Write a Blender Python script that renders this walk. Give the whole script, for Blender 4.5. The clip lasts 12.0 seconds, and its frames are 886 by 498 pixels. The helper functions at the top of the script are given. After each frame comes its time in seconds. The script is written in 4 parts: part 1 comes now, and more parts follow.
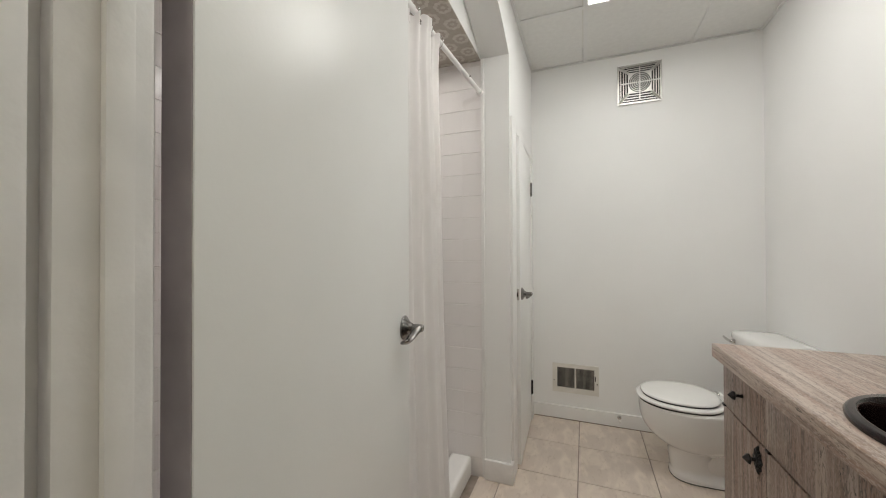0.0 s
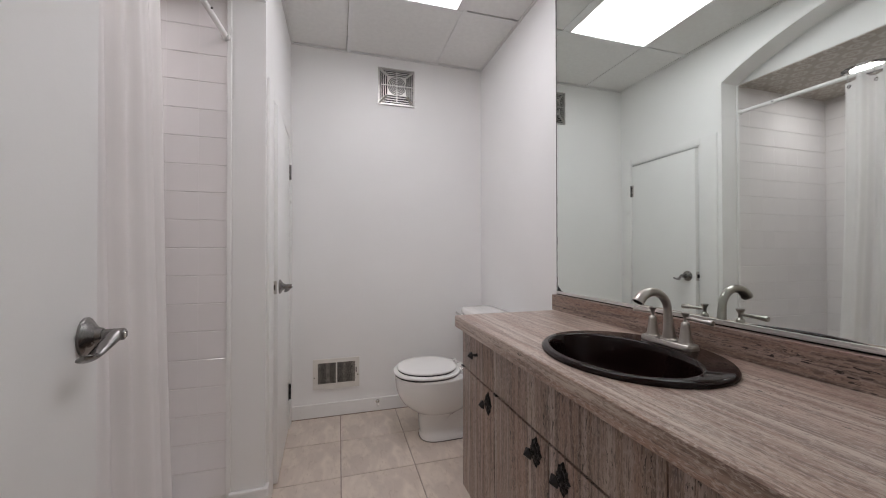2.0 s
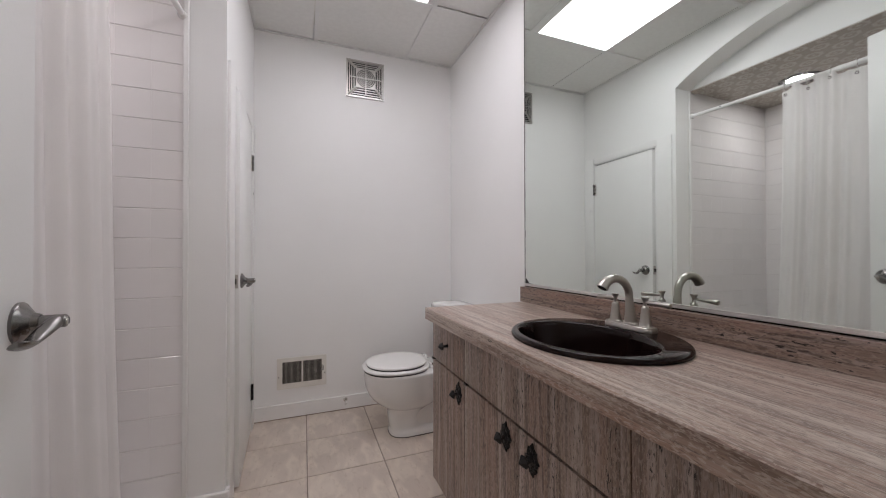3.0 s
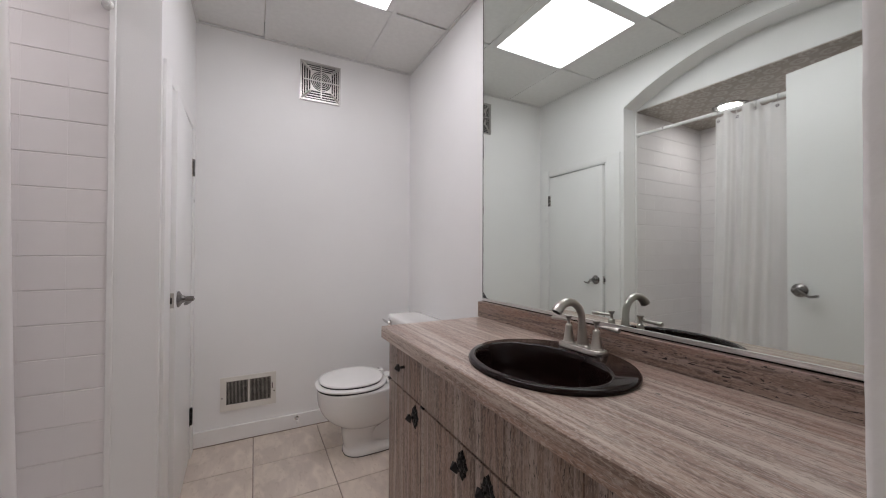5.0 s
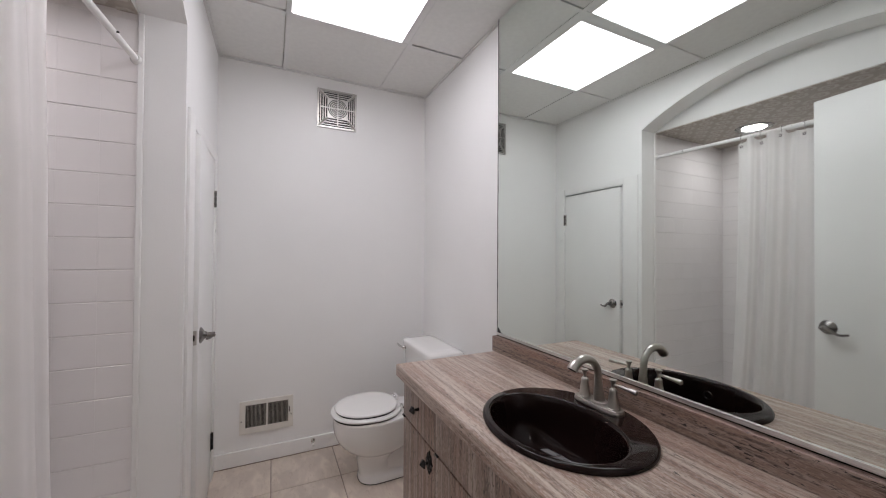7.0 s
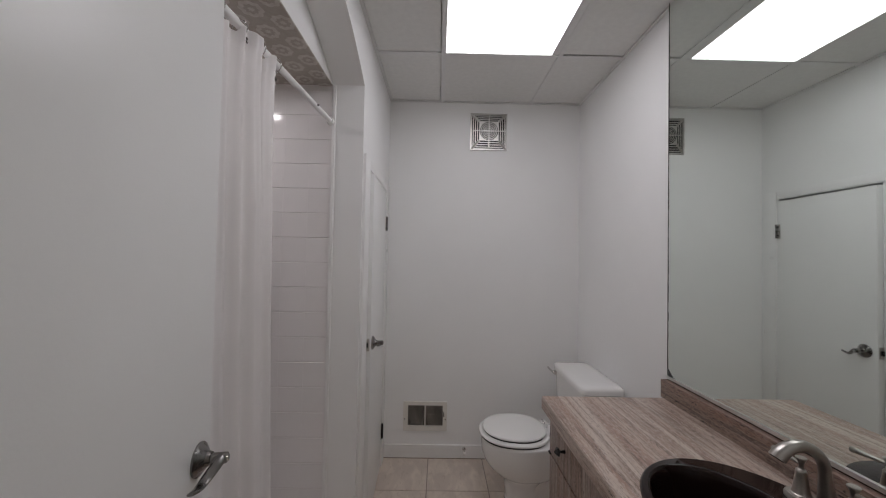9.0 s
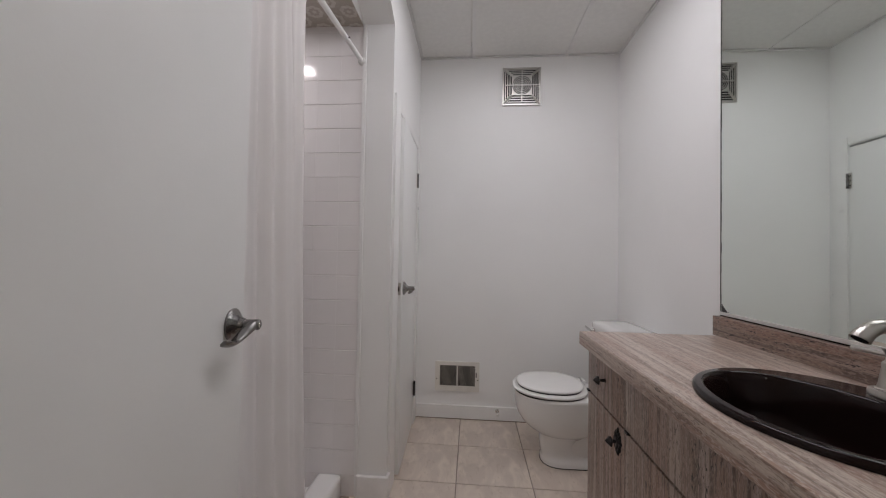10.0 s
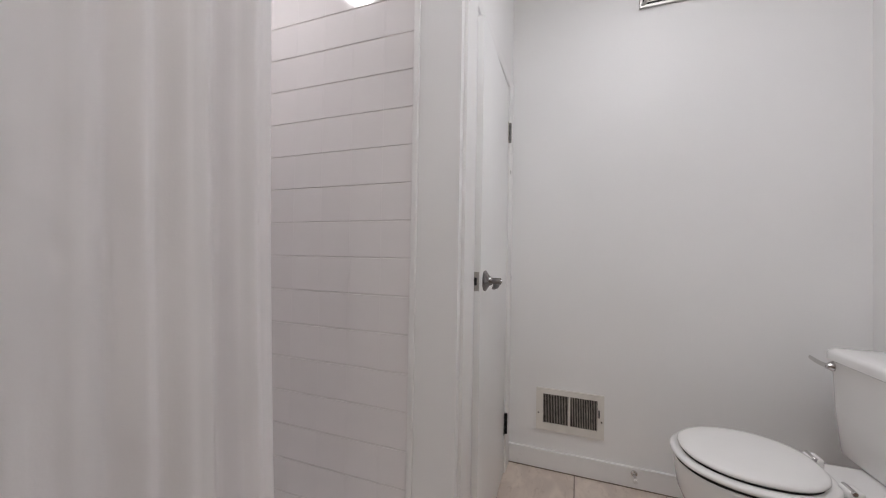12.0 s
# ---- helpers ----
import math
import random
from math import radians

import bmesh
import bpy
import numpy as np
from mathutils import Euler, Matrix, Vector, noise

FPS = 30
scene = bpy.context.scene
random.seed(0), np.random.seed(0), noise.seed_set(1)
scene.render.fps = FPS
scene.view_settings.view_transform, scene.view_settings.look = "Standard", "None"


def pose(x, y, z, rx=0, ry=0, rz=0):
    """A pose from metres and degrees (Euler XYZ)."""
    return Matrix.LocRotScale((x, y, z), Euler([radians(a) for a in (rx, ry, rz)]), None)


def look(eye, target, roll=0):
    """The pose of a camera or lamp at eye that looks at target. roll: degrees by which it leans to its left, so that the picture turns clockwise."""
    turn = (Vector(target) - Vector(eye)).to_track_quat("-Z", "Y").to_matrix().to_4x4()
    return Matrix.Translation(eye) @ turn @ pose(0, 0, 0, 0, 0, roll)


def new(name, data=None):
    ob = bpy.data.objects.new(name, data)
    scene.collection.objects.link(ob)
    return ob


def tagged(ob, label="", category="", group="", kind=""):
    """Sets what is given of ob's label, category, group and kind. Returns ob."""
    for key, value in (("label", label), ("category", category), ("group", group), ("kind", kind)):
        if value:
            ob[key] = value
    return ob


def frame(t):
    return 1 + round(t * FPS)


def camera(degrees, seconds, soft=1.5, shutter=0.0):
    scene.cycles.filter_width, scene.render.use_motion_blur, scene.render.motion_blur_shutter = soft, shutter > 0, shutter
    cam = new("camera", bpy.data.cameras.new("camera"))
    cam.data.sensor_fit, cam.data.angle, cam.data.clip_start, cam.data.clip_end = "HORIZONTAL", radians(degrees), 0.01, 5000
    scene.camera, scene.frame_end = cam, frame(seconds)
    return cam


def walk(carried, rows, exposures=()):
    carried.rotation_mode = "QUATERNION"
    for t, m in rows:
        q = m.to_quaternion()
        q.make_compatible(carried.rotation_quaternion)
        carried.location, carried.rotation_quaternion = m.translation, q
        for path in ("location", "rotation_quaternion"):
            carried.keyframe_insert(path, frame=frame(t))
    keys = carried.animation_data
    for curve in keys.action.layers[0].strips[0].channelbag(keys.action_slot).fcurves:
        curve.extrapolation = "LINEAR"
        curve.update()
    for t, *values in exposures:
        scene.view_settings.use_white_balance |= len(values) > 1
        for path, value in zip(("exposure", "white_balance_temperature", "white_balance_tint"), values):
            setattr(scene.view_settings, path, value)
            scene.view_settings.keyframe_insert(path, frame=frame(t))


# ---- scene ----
cam = camera(102.2, 12.0, soft=1.1)
PATH = [
    (0, (-0.169, 0.085, 1.106), (-0.902, 1.945, 1.125), -0.2),
    (0.5, (-0.138, 0.175, 1.091), (-0.323, 2.166, 1.107), -0.4),
    (1, (-0.12, 0.198, 1.093), (-0.069, 2.197, 1.107), -0.4),
    (1.5, (-0.163, 0.2, 1.08), (0.175, 2.171, 1.099), -0.2),
    (2, (-0.214, 0.202, 1.044), (0.346, 2.122, 1.061), -0.1),
    (2.5, (-0.219, 0.204, 1.009), (0.445, 2.091, 1.028), -0.1),
    (4.5, (-0.223, 0.222, 1.035), (0.647, 2.022, 1.051), 0.1),
    (5, (-0.203, 0.227, 1.076), (0.728, 1.997, 1.098), 0.2),
    (5.5, (-0.198, 0.231, 1.126), (0.774, 1.978, 1.15), 0.3),
    (6, (-0.18, 0.235, 1.175), (0.804, 1.976, 1.198), 0.3),
    (6.5, (-0.188, 0.229, 1.164), (0.805, 1.965, 1.192), 0.5),
    (7, (-0.209, 0.222, 1.234), (0.652, 2.028, 1.258), 0.4),
    (7.5, (-0.194, 0.231, 1.314), (0.333, 2.16, 1.346), 0.6),
    (7.7, (-0.191, 0.227, 1.368), (0.188, 2.19, 1.398), 0.7),
    (9.3, (-0.143, 0.231, 1.266), (-0.144, 2.23, 1.311), 1.0),
    (9.5, (-0.136, 0.233, 1.184), (-0.165, 2.232, 1.227), 0.9),
    (10, (-0.149, 0.267, 1.047), (-0.307, 2.26, 1.086), 1.0),
    (10.5, (-0.171, 0.376, 0.925), (-0.357, 2.367, 0.964), 1.0),
    (11, (-0.2, 0.504, 0.894), (-0.43, 2.49, 0.936), 1.0),
    (11.5, (-0.192, 0.655, 0.864), (-0.548, 2.623, 0.904), 0.9),
    (12, (-0.201, 0.889, 0.967), (-0.905, 2.761, 0.997), 1.0),
]
EXPOSURE = [
    (0, 0.10, 6850, 2), (0.5, 0.03, 7150, 2), (1, 0.02, 6750, 6), (1.5, 0.03, 6500, 9), (2, -0.12, 6450, 11), (2.5, -0.12, 6450, 12), (4.5, -0.13, 6450, 12), (5.5, -0.14, 6450, 12),
    (6.5, -0.14, 6400, 12), (7, -0.11, 6400, 12), (7.5, -0.30, 6400, 12), (8.6, -0.68, 6400, 11), (9.5, -0.79, 6450, 10), (10, -0.40, 6450, 11), (10.5, -0.06, 6450, 11), (11, 0.03, 6450, 9), (11.5, 0.03, 6400, 9), (12, -0.04, 6400, 10),
]
walk(cam, [(t, look(eye, target, roll)) for t, eye, target, roll in PATH], EXPOSURE)

# ---- world, lamps, exposure ----
world = bpy.data.worlds.new("world")
world.use_nodes = True
world.node_tree.nodes["Background"].inputs[0].default_value = (0.5, 0.5, 0.5, 1)
world.node_tree.nodes["Background"].inputs[1].default_value = 0.02
scene.world = world
PANEL_GLOW, DOWN_GLOW = 6.7, 70.0
scene.cycles.max_bounces, scene.cycles.diffuse_bounces, scene.cycles.glossy_bounces = 16, 12, 6

# ---- plan, in metres ----
WEST, EAST, NORTH, SOUTH = -0.5, 0.774, 2.6, 0.305
CEIL, MIRROR_X = 2.352, 0.754
REVEAL_Y, TILE_X, BACK_X = 1.80, -0.637, -1.455
SHOWER_CEIL = 2.065
JAMB_W, JAMB_E, HALL = -0.5, 0.262, 0.175
COUNTER_Z = 0.778


# ---- materials ----
def mat(name, color, rough=0.5, metal=0.0, vary=0.04, scale=6.0, bump=0.0, bump_scale=80.0, coat=0.0, rand=0.0, rough_vary=0.06):
    m = bpy.data.materials.new(name)
    m.use_nodes = True
    nt = m.node_tree
    n, l = nt.nodes, nt.links
    b = n["Principled BSDF"]
    b.inputs["Metallic"].default_value = metal
    b.inputs["Coat Weight"].default_value = coat
    tc = n.new("ShaderNodeTexCoord")
    big = n.new("ShaderNodeTexNoise")
    big.inputs["Scale"].default_value, big.inputs["Detail"].default_value = scale, 5
    l.new(tc.outputs["Object"], big.inputs["Vector"])
    ramp = n.new("ShaderNodeMapRange")
    ramp.inputs[1].default_value, ramp.inputs[2].default_value = 0.3, 0.7
    ramp.inputs[3].default_value, ramp.inputs[4].default_value = 1 - vary, 1 + vary
    l.new(big.outputs["Fac"], ramp.inputs[0])
    hsv = n.new("ShaderNodeHueSaturation")
    hsv.inputs["Color"].default_value = (*color, 1)
    l.new(ramp.outputs[0], hsv.inputs["Value"])
    if rand:
        info = n.new("ShaderNodeObjectInfo")
        r2 = n.new("ShaderNodeMapRange")
        r2.inputs[3].default_value, r2.inputs[4].default_value = 1 - rand, 1 + rand
        l.new(info.outputs["Random"], r2.inputs[0])
        mul = n.new("ShaderNodeMath")
        mul.operation = "MULTIPLY"
        l.new(ramp.outputs[0], mul.inputs[0])
        l.new(r2.outputs[0], mul.inputs[1])
        l.new(mul.outputs[0], hsv.inputs["Value"])
    l.new(hsv.outputs[0], b.inputs["Base Color"])
    rr = n.new("ShaderNodeMapRange")
    rr.inputs[3].default_value, rr.inputs[4].default_value = max(0.02, rough - rough_vary), rough + rough_vary
    fine = n.new("ShaderNodeTexNoise")
    fine.inputs["Scale"].default_value, fine.inputs["Detail"].default_value = bump_scale, 4
    l.new(tc.outputs["Object"], fine.inputs["Vector"])
    l.new(big.outputs["Fac"], rr.inputs[0])
    l.new(rr.outputs[0], b.inputs["Roughness"])
    if bump:
        bp = n.new("ShaderNodeBump")
        bp.inputs["Strength"].default_value, bp.inputs["Distance"].default_value = bump, 0.002
        l.new(fine.outputs["Fac"], bp.inputs["Height"])
        l.new(bp.outputs[0], b.inputs["Normal"])
    return m


def mix_color(nt, fac, a, b):
    mx = nt.nodes.new("ShaderNodeMix")
    mx.data_type = "RGBA"
    for sock, v in ((mx.inputs[6], a), (mx.inputs[7], b)):
        if isinstance(v, tuple):
            sock.default_value = (*v, 1)
        else:
            nt.links.new(v, sock)
    nt.links.new(fac, mx.inputs[0])
    return mx.outputs[2]


def stretched_noise(nt, vec, scale3, scale, detail, lo, hi, distort=0.0):
    mp = nt.nodes.new("ShaderNodeMapping")
    mp.inputs["Scale"].default_value = scale3
    nt.links.new(vec, mp.inputs["Vector"])
    no = nt.nodes.new("ShaderNodeTexNoise")
    no.inputs["Scale"].default_value, no.inputs["Detail"].default_value, no.inputs["Distortion"].default_value = scale, detail, distort
    nt.links.new(mp.outputs[0], no.inputs["Vector"])
    mr = nt.nodes.new("ShaderNodeMapRange")
    mr.inputs[1].default_value, mr.inputs[2].default_value = lo, hi
    nt.links.new(no.outputs["Fac"], mr.inputs[0])
    return mr.outputs[0]


def travertine(name, axis, dark, mid, light, rough, pitted=0.5):
    """Printed travertine laminate whose veins run along one axis (0, 1, 2); pitted: share of the print with open pits."""
    m = bpy.data.materials.new(name)
    m.use_nodes = True
    nt = m.node_tree
    b = nt.nodes["Principled BSDF"]
    v = nt.nodes.new("ShaderNodeTexCoord").outputs["Object"]

    def along(k, cross=1.0):
        s = [cross] * 3
        s[axis] = k
        return s

    def scaled(fac, k):
        q = nt.nodes.new("ShaderNodeMath")
        q.operation, q.inputs[1].default_value = "MULTIPLY", k
        nt.links.new(fac, q.inputs[0])
        return q.outputs[0]

    def both(a, c):
        q = nt.nodes.new("ShaderNodeMath")
        q.operation = "MULTIPLY"
        nt.links.new(a, q.inputs[0])
        nt.links.new(c, q.inputs[1])
        return q.outputs[0]
    beds = stretched_noise(nt, v, along(0.030), 32, 3, 0.44, 0.56, 0.4)
    blush = stretched_noise(nt, v, along(0.05), 21, 3, 0.48, 0.60, 0.3)
    veins = stretched_noise(nt, v, along(0.040), 85, 4, 0.51, 0.61, 0.6)
    threads = stretched_noise(nt, v, along(0.06), 170, 4, 0.47, 0.60, 0.7)
    crumbs = stretched_noise(nt, v, along(0.32), 250, 4, 0.50, 0.60, 0.8)
    dashes = stretched_noise(nt, v, along(0.17), 290, 4, 0.56, 0.615, 0.9)
    pits = stretched_noise(nt, v, along(0.22), 200, 5, 0.595, 0.635, 1.2)
    zone = stretched_noise(nt, v, along(0.05), 30, 3, 0.62 - 0.24 * pitted, 0.68 - 0.24 * pitted)
    c = mix_color(nt, beds, mid, light)
    c = mix_color(nt, scaled(blush, 0.60), c, (mid[0] * 0.98, mid[1] * 0.78, mid[2] * 0.70))
    c = mix_color(nt, scaled(veins, 0.72), c, dark)
    c = mix_color(nt, scaled(threads, 0.22), c, light)
    c = mix_color(nt, scaled(crumbs, 0.42), c, (light[0] * 1.15, light[1] * 1.18, light[2] * 1.20))
    c = mix_color(nt, scaled(dashes, 0.50), c, (dark[0] * 0.70, dark[1] * 0.70, dark[2] * 0.72))
    deep = both(pits, zone)
    c = mix_color(nt, deep, c, (0.022, 0.016, 0.013))
    nt.links.new(c, b.inputs["Base Color"])
    b.inputs["Roughness"].default_value = rough
    bp = nt.nodes.new("ShaderNodeBump")
    bp.inputs["Strength"].default_value, bp.inputs["Distance"].default_value = 0.25, 0.0006
    bp.invert = True
    nt.links.new(deep, bp.inputs["Height"])
    nt.links.new(bp.outputs[0], b.inputs["Normal"])
    return m


def medallion_paper():
    """Greige wallpaper with pale ring medallions in staggered rows."""
    m = bpy.data.materials.new("medallion_paper")
    m.use_nodes = True
    nt = m.node_tree
    n, l = nt.nodes, nt.links
    b = n["Principled BSDF"]
    v = n.new("ShaderNodeTexCoord").outputs["Object"]
    wob = n.new("ShaderNodeTexNoise")
    wob.inputs["Scale"].default_value = 60
    l.new(v, wob.inputs["Vector"])
    sx = n.new("ShaderNodeSeparateXYZ")
    l.new(v, sx.inputs[0])

    def op(kind, a, c):
        q = n.new("ShaderNodeMath")
        q.operation = kind
        for i, s in enumerate((a, c)):
            if isinstance(s, (int, float)):
                q.inputs[i].default_value = s
            elif s is not None:
                l.new(s, q.inputs[i])
        return q.outputs[0]

    def rings(ox, oy, px, py):
        u = op("SUBTRACT", op("FRACT", op("ADD", op("DIVIDE", sx.outputs[0], px), ox), None), 0.5)
        w = op("SUBTRACT", op("FRACT", op("ADD", op("DIVIDE", sx.outputs[1], py), oy), None), 0.5)
        u, w = op("MULTIPLY", u, px), op("MULTIPLY", w, py)
        r = op("SQRT", op("ADD", op("MULTIPLY", u, u), op("MULTIPLY", w, w)), None)
        ang = op("ARCTAN2", u, w)
        lobed = op("ADD", r, op("MULTIPLY", op("SINE", op("MULTIPLY", ang, 8.0), None), 0.0022))
        ring = op("LESS_THAN", op("ABSOLUTE", op("SUBTRACT", lobed, 0.029), None), 0.0075)
        return op("MAXIMUM", ring, op("LESS_THAN", lobed, 0.009))
    both = op("MAXIMUM", rings(0.0, 0.0, 0.15, 0.11), rings(0.5, 0.5, 0.15, 0.11))
    soft = op("MULTIPLY", both, op("ADD", wob.outputs["Fac"], 0.15))
    base = mix_color(nt, wob.outputs["Fac"], (0.35, 0.31, 0.265), (0.46, 0.42, 0.37))
    c = mix_color(nt, soft, base, (0.60, 0.57, 0.53))
    l.new(c, b.inputs["Base Color"])
    b.inputs["Roughness"].default_value = 0.5
    return m


def glow(name, color, strength):
    m = bpy.data.materials.new(name)
    m.use_nodes = True
    nt = m.node_tree
    e = nt.nodes.new("ShaderNodeEmission")
    e.inputs[0].default_value, e.inputs[1].default_value = (*color, 1), strength
    nt.links.new(e.outputs[0], nt.nodes["Material Output"].inputs[0])
    return m


def cloth():
    m = mat("curtain_fabric", (0.92, 0.908, 0.905), 0.85, vary=0.02, bump=0.08, bump_scale=300)
    nt = m.node_tree
    b, out = nt.nodes["Principled BSDF"], nt.nodes["Material Output"]
    t = nt.nodes.new("ShaderNodeBsdfTranslucent")
    t.inputs[0].default_value = (0.92, 0.908, 0.905, 1)
    mx = nt.nodes.new("ShaderNodeMixShader")
    mx.inputs[0].default_value = 0.12
    nt.links.new(b.outputs[0], mx.inputs[1])
    nt.links.new(t.outputs[0], mx.inputs[2])
    nt.links.new(mx.outputs[0], out.inputs[0])
    return m


PAINT = mat("wall_paint", (0.84, 0.838, 0.835), 0.44, vary=0.018, scale=2.2, bump=0.10, bump_scale=150)
TRIM = mat("trim_paint", (0.83, 0.825, 0.82), 0.30, vary=0.025, scale=9, bump=0.12, bump_scale=45)
OLD_TRIM = mat("brushed_trim_paint", (0.79, 0.775, 0.77), 0.32, vary=0.05, scale=14, bump=0.8, bump_scale=28)
DOOR_PAINT = mat("door_paint", (0.83, 0.83, 0.825), 0.33, vary=0.02, scale=3, bump=0.10, bump_scale=120)
DARK_EDGE = mat("grey_door_edge", (0.34, 0.305, 0.32), 0.6, vary=0.15, scale=12)
CEIL_TILE = mat("ceiling_tile", (0.74, 0.735, 0.72), 0.85, vary=0.03, scale=40, bump=0.6, bump_scale=260)
T_BAR = mat("ceiling_bar", (0.72, 0.715, 0.71), 0.4, vary=0.03, scale=20)
WALL_TILE = mat("glazed_wall_tile", (0.82, 0.795, 0.795), 0.09, vary=0.015, scale=9, bump=0.06, bump_scale=14, rand=0.015, rough_vary=0.03)
GROUT = mat("wall_grout", (0.78, 0.75, 0.745), 0.5, vary=0.08, scale=18)
FLOOR_GROUT = mat("floor_grout", (0.30, 0.25, 0.215), 0.85, vary=0.2, scale=20)
PORCELAIN = mat("porcelain", (0.80, 0.795, 0.785), 0.10, vary=0.012, scale=4, coat=0.3, rough_vary=0.03)
PLASTIC = mat("seat_plastic", (0.83, 0.825, 0.81), 0.22, vary=0.012, scale=6)
ACRYLIC = mat("shower_acrylic", (0.80, 0.79, 0.78), 0.25, vary=0.03, scale=10)
SINK = mat("dark_brown_enamel", (0.012, 0.006, 0.0055), 0.06, vary=0.15, scale=8, rough_vary=0.03)
NICKEL = mat("brushed_nickel", (0.49, 0.465, 0.435), 0.30, 1.0, vary=0.03, scale=12, bump=0.04, bump_scale=300, rough_vary=0.02)
DARK_NICKEL = mat("satin_nickel", (0.22, 0.21, 0.205), 0.27, 1.0, vary=0.08, scale=30)
CHROME = mat("chrome", (0.66, 0.65, 0.64), 0.12, 1.0, vary=0.04, scale=20)
ALUMINIUM = mat("stamped_aluminium", (0.50, 0.49, 0.47), 0.34, 1.0, vary=0.10, scale=30)
IRON = mat("black_iron", (0.022, 0.020, 0.021), 0.38, 0.6, vary=0.3, scale=60, bump=0.6, bump_scale=180)
NEAR_BLACK = mat("near_black", (0.012, 0.012, 0.012), 0.8, vary=0.2)
DARK_JOINT = mat("dark_joint", (0.05, 0.046, 0.042), 0.9, vary=0.5, scale=30)
STRIP = mat("bright_aluminium", (0.80, 0.79, 0.78), 0.30, 1.0, vary=0.05, scale=30)
SLAT = mat("dusty_slat", (0.40, 0.37, 0.33), 0.6, vary=0.3, scale=40)
IVORY = mat("ivory_enamel", (0.74, 0.715, 0.67), 0.4, vary=0.04, scale=15)
HALL_PAINT = mat("hall_paint", (0.62, 0.60, 0.55), 0.6, vary=0.02, scale=3)
SILVERING = mat("dark_mirror_edge", (0.03, 0.03, 0.03), 0.5, vary=0.3)
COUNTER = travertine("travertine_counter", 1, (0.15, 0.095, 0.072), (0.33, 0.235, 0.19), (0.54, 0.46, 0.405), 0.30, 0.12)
# The counter's laminate, coloured darker for its shaded upright face, with more pits.
SPLASH = travertine("travertine_splash_shaded", 1, (0.075, 0.048, 0.038), (0.24, 0.165, 0.13), (0.34, 0.265, 0.225), 0.32, 0.75)
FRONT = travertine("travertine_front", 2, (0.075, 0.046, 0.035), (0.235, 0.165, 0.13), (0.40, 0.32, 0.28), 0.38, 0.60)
PAPER = medallion_paper()
CLOTH = cloth()
PANEL = glow("light_diffuser", (1.0, 0.965, 0.995), PANEL_GLOW)
HALL_FILL = glow("hall_fill_glow", (1.0, 0.93, 0.86), 30.0)
DOWN = glow("downlight_lens", (1.0, 0.94, 0.95), DOWN_GLOW)
MIRROR = mat("mirror_glass", (0.83, 0.885, 0.85), 0.02, 1.0, vary=0.0, rough_vary=0.0)


def stone_tile():
    m = mat("beige_floor_tile", (0.57, 0.49, 0.43), 0.30, vary=0.05, scale=5, bump=0.05, bump_scale=60, rand=0.05)
    nt = m.node_tree
    b = nt.nodes["Principled BSDF"]
    src = b.inputs["Base Color"].links[0].from_socket
    v = nt.nodes.new("ShaderNodeTexCoord").outputs["Object"]
    a = stretched_noise(nt, v, (1.0, 0.45, 1.0), 16, 6, 0.45, 0.70, 0.8)
    d = stretched_noise(nt, v, (1.0, 0.4, 1.0), 60, 5, 0.58, 0.72, 0.6)
    c = mix_color(nt, a, src, (0.70, 0.615, 0.53))
    half = nt.nodes.new("ShaderNodeMath")
    half.operation, half.inputs[1].default_value = "MULTIPLY", 0.5
    nt.links.new(d, half.inputs[0])
    c = mix_color(nt, half.outputs[0], c, (0.44, 0.35, 0.29))
    nt.links.new(c, b.inputs["Base Color"])
    return m


FLOOR_TILE = stone_tile()
WALL_TILE.node_tree.nodes["Principled BSDF"].inputs["Specular IOR Level"].default_value = 0.38
SINK.node_tree.nodes["Principled BSDF"].inputs["Specular IOR Level"].default_value = 0.2


# ---- mesh helpers ----
def box(bm, x0, x1, y0, y1, z0, z1, bevel=0.0, seg=2):
    g = bmesh.ops.create_cube(bm, size=1.0, matrix=Matrix.LocRotScale(((x0 + x1) / 2, (y0 + y1) / 2, (z0 + z1) / 2), None, (abs(x1 - x0), abs(y1 - y0), abs(z1 - z0))))
    if bevel:
        es = list({e for v in g["verts"] for e in v.link_edges})
        bmesh.ops.bevel(bm, geom=es, offset=bevel, segments=seg, affect="EDGES", profile=0.6)
    return bm


def cuboid(*a, **k):
    return box(bmesh.new(), *a, **k)


def ring_loft(bm, rings, close_start=True, close_end=True, closed=False):
    """Joins rings of equal length with quads."""
    vs = [[bm.verts.new(p) for p in r] for r in rings]
    n = len(vs[0])
    pairs = list(zip(vs, vs[1:])) + ([(vs[-1], vs[0])] if closed else [])
    for a, b in pairs:
        for i in range(n):
            bm.faces.new((a[i], a[(i + 1) % n], b[(i + 1) % n], b[i]))
    if not closed:
        if close_start:
            bm.faces.new(list(reversed(vs[0])))
        if close_end:
            bm.faces.new(vs[-1])
    bmesh.ops.recalc_face_normals(bm, faces=bm.faces[:])
    return bm


def lathe(bm, origin, axis, profile, n=32):
    """profile: (distance along the axis, radius)."""
    ax = Vector(axis).normalized()
    u = ax.orthogonal().normalized()
    w = ax.cross(u)
    o = Vector(origin)
    return ring_loft(bm, [[o + ax * d + (u * math.cos(2 * math.pi * i / n) + w * math.sin(2 * math.pi * i / n)) * max(r, 1e-4) for i in range(n)] for d, r in profile])


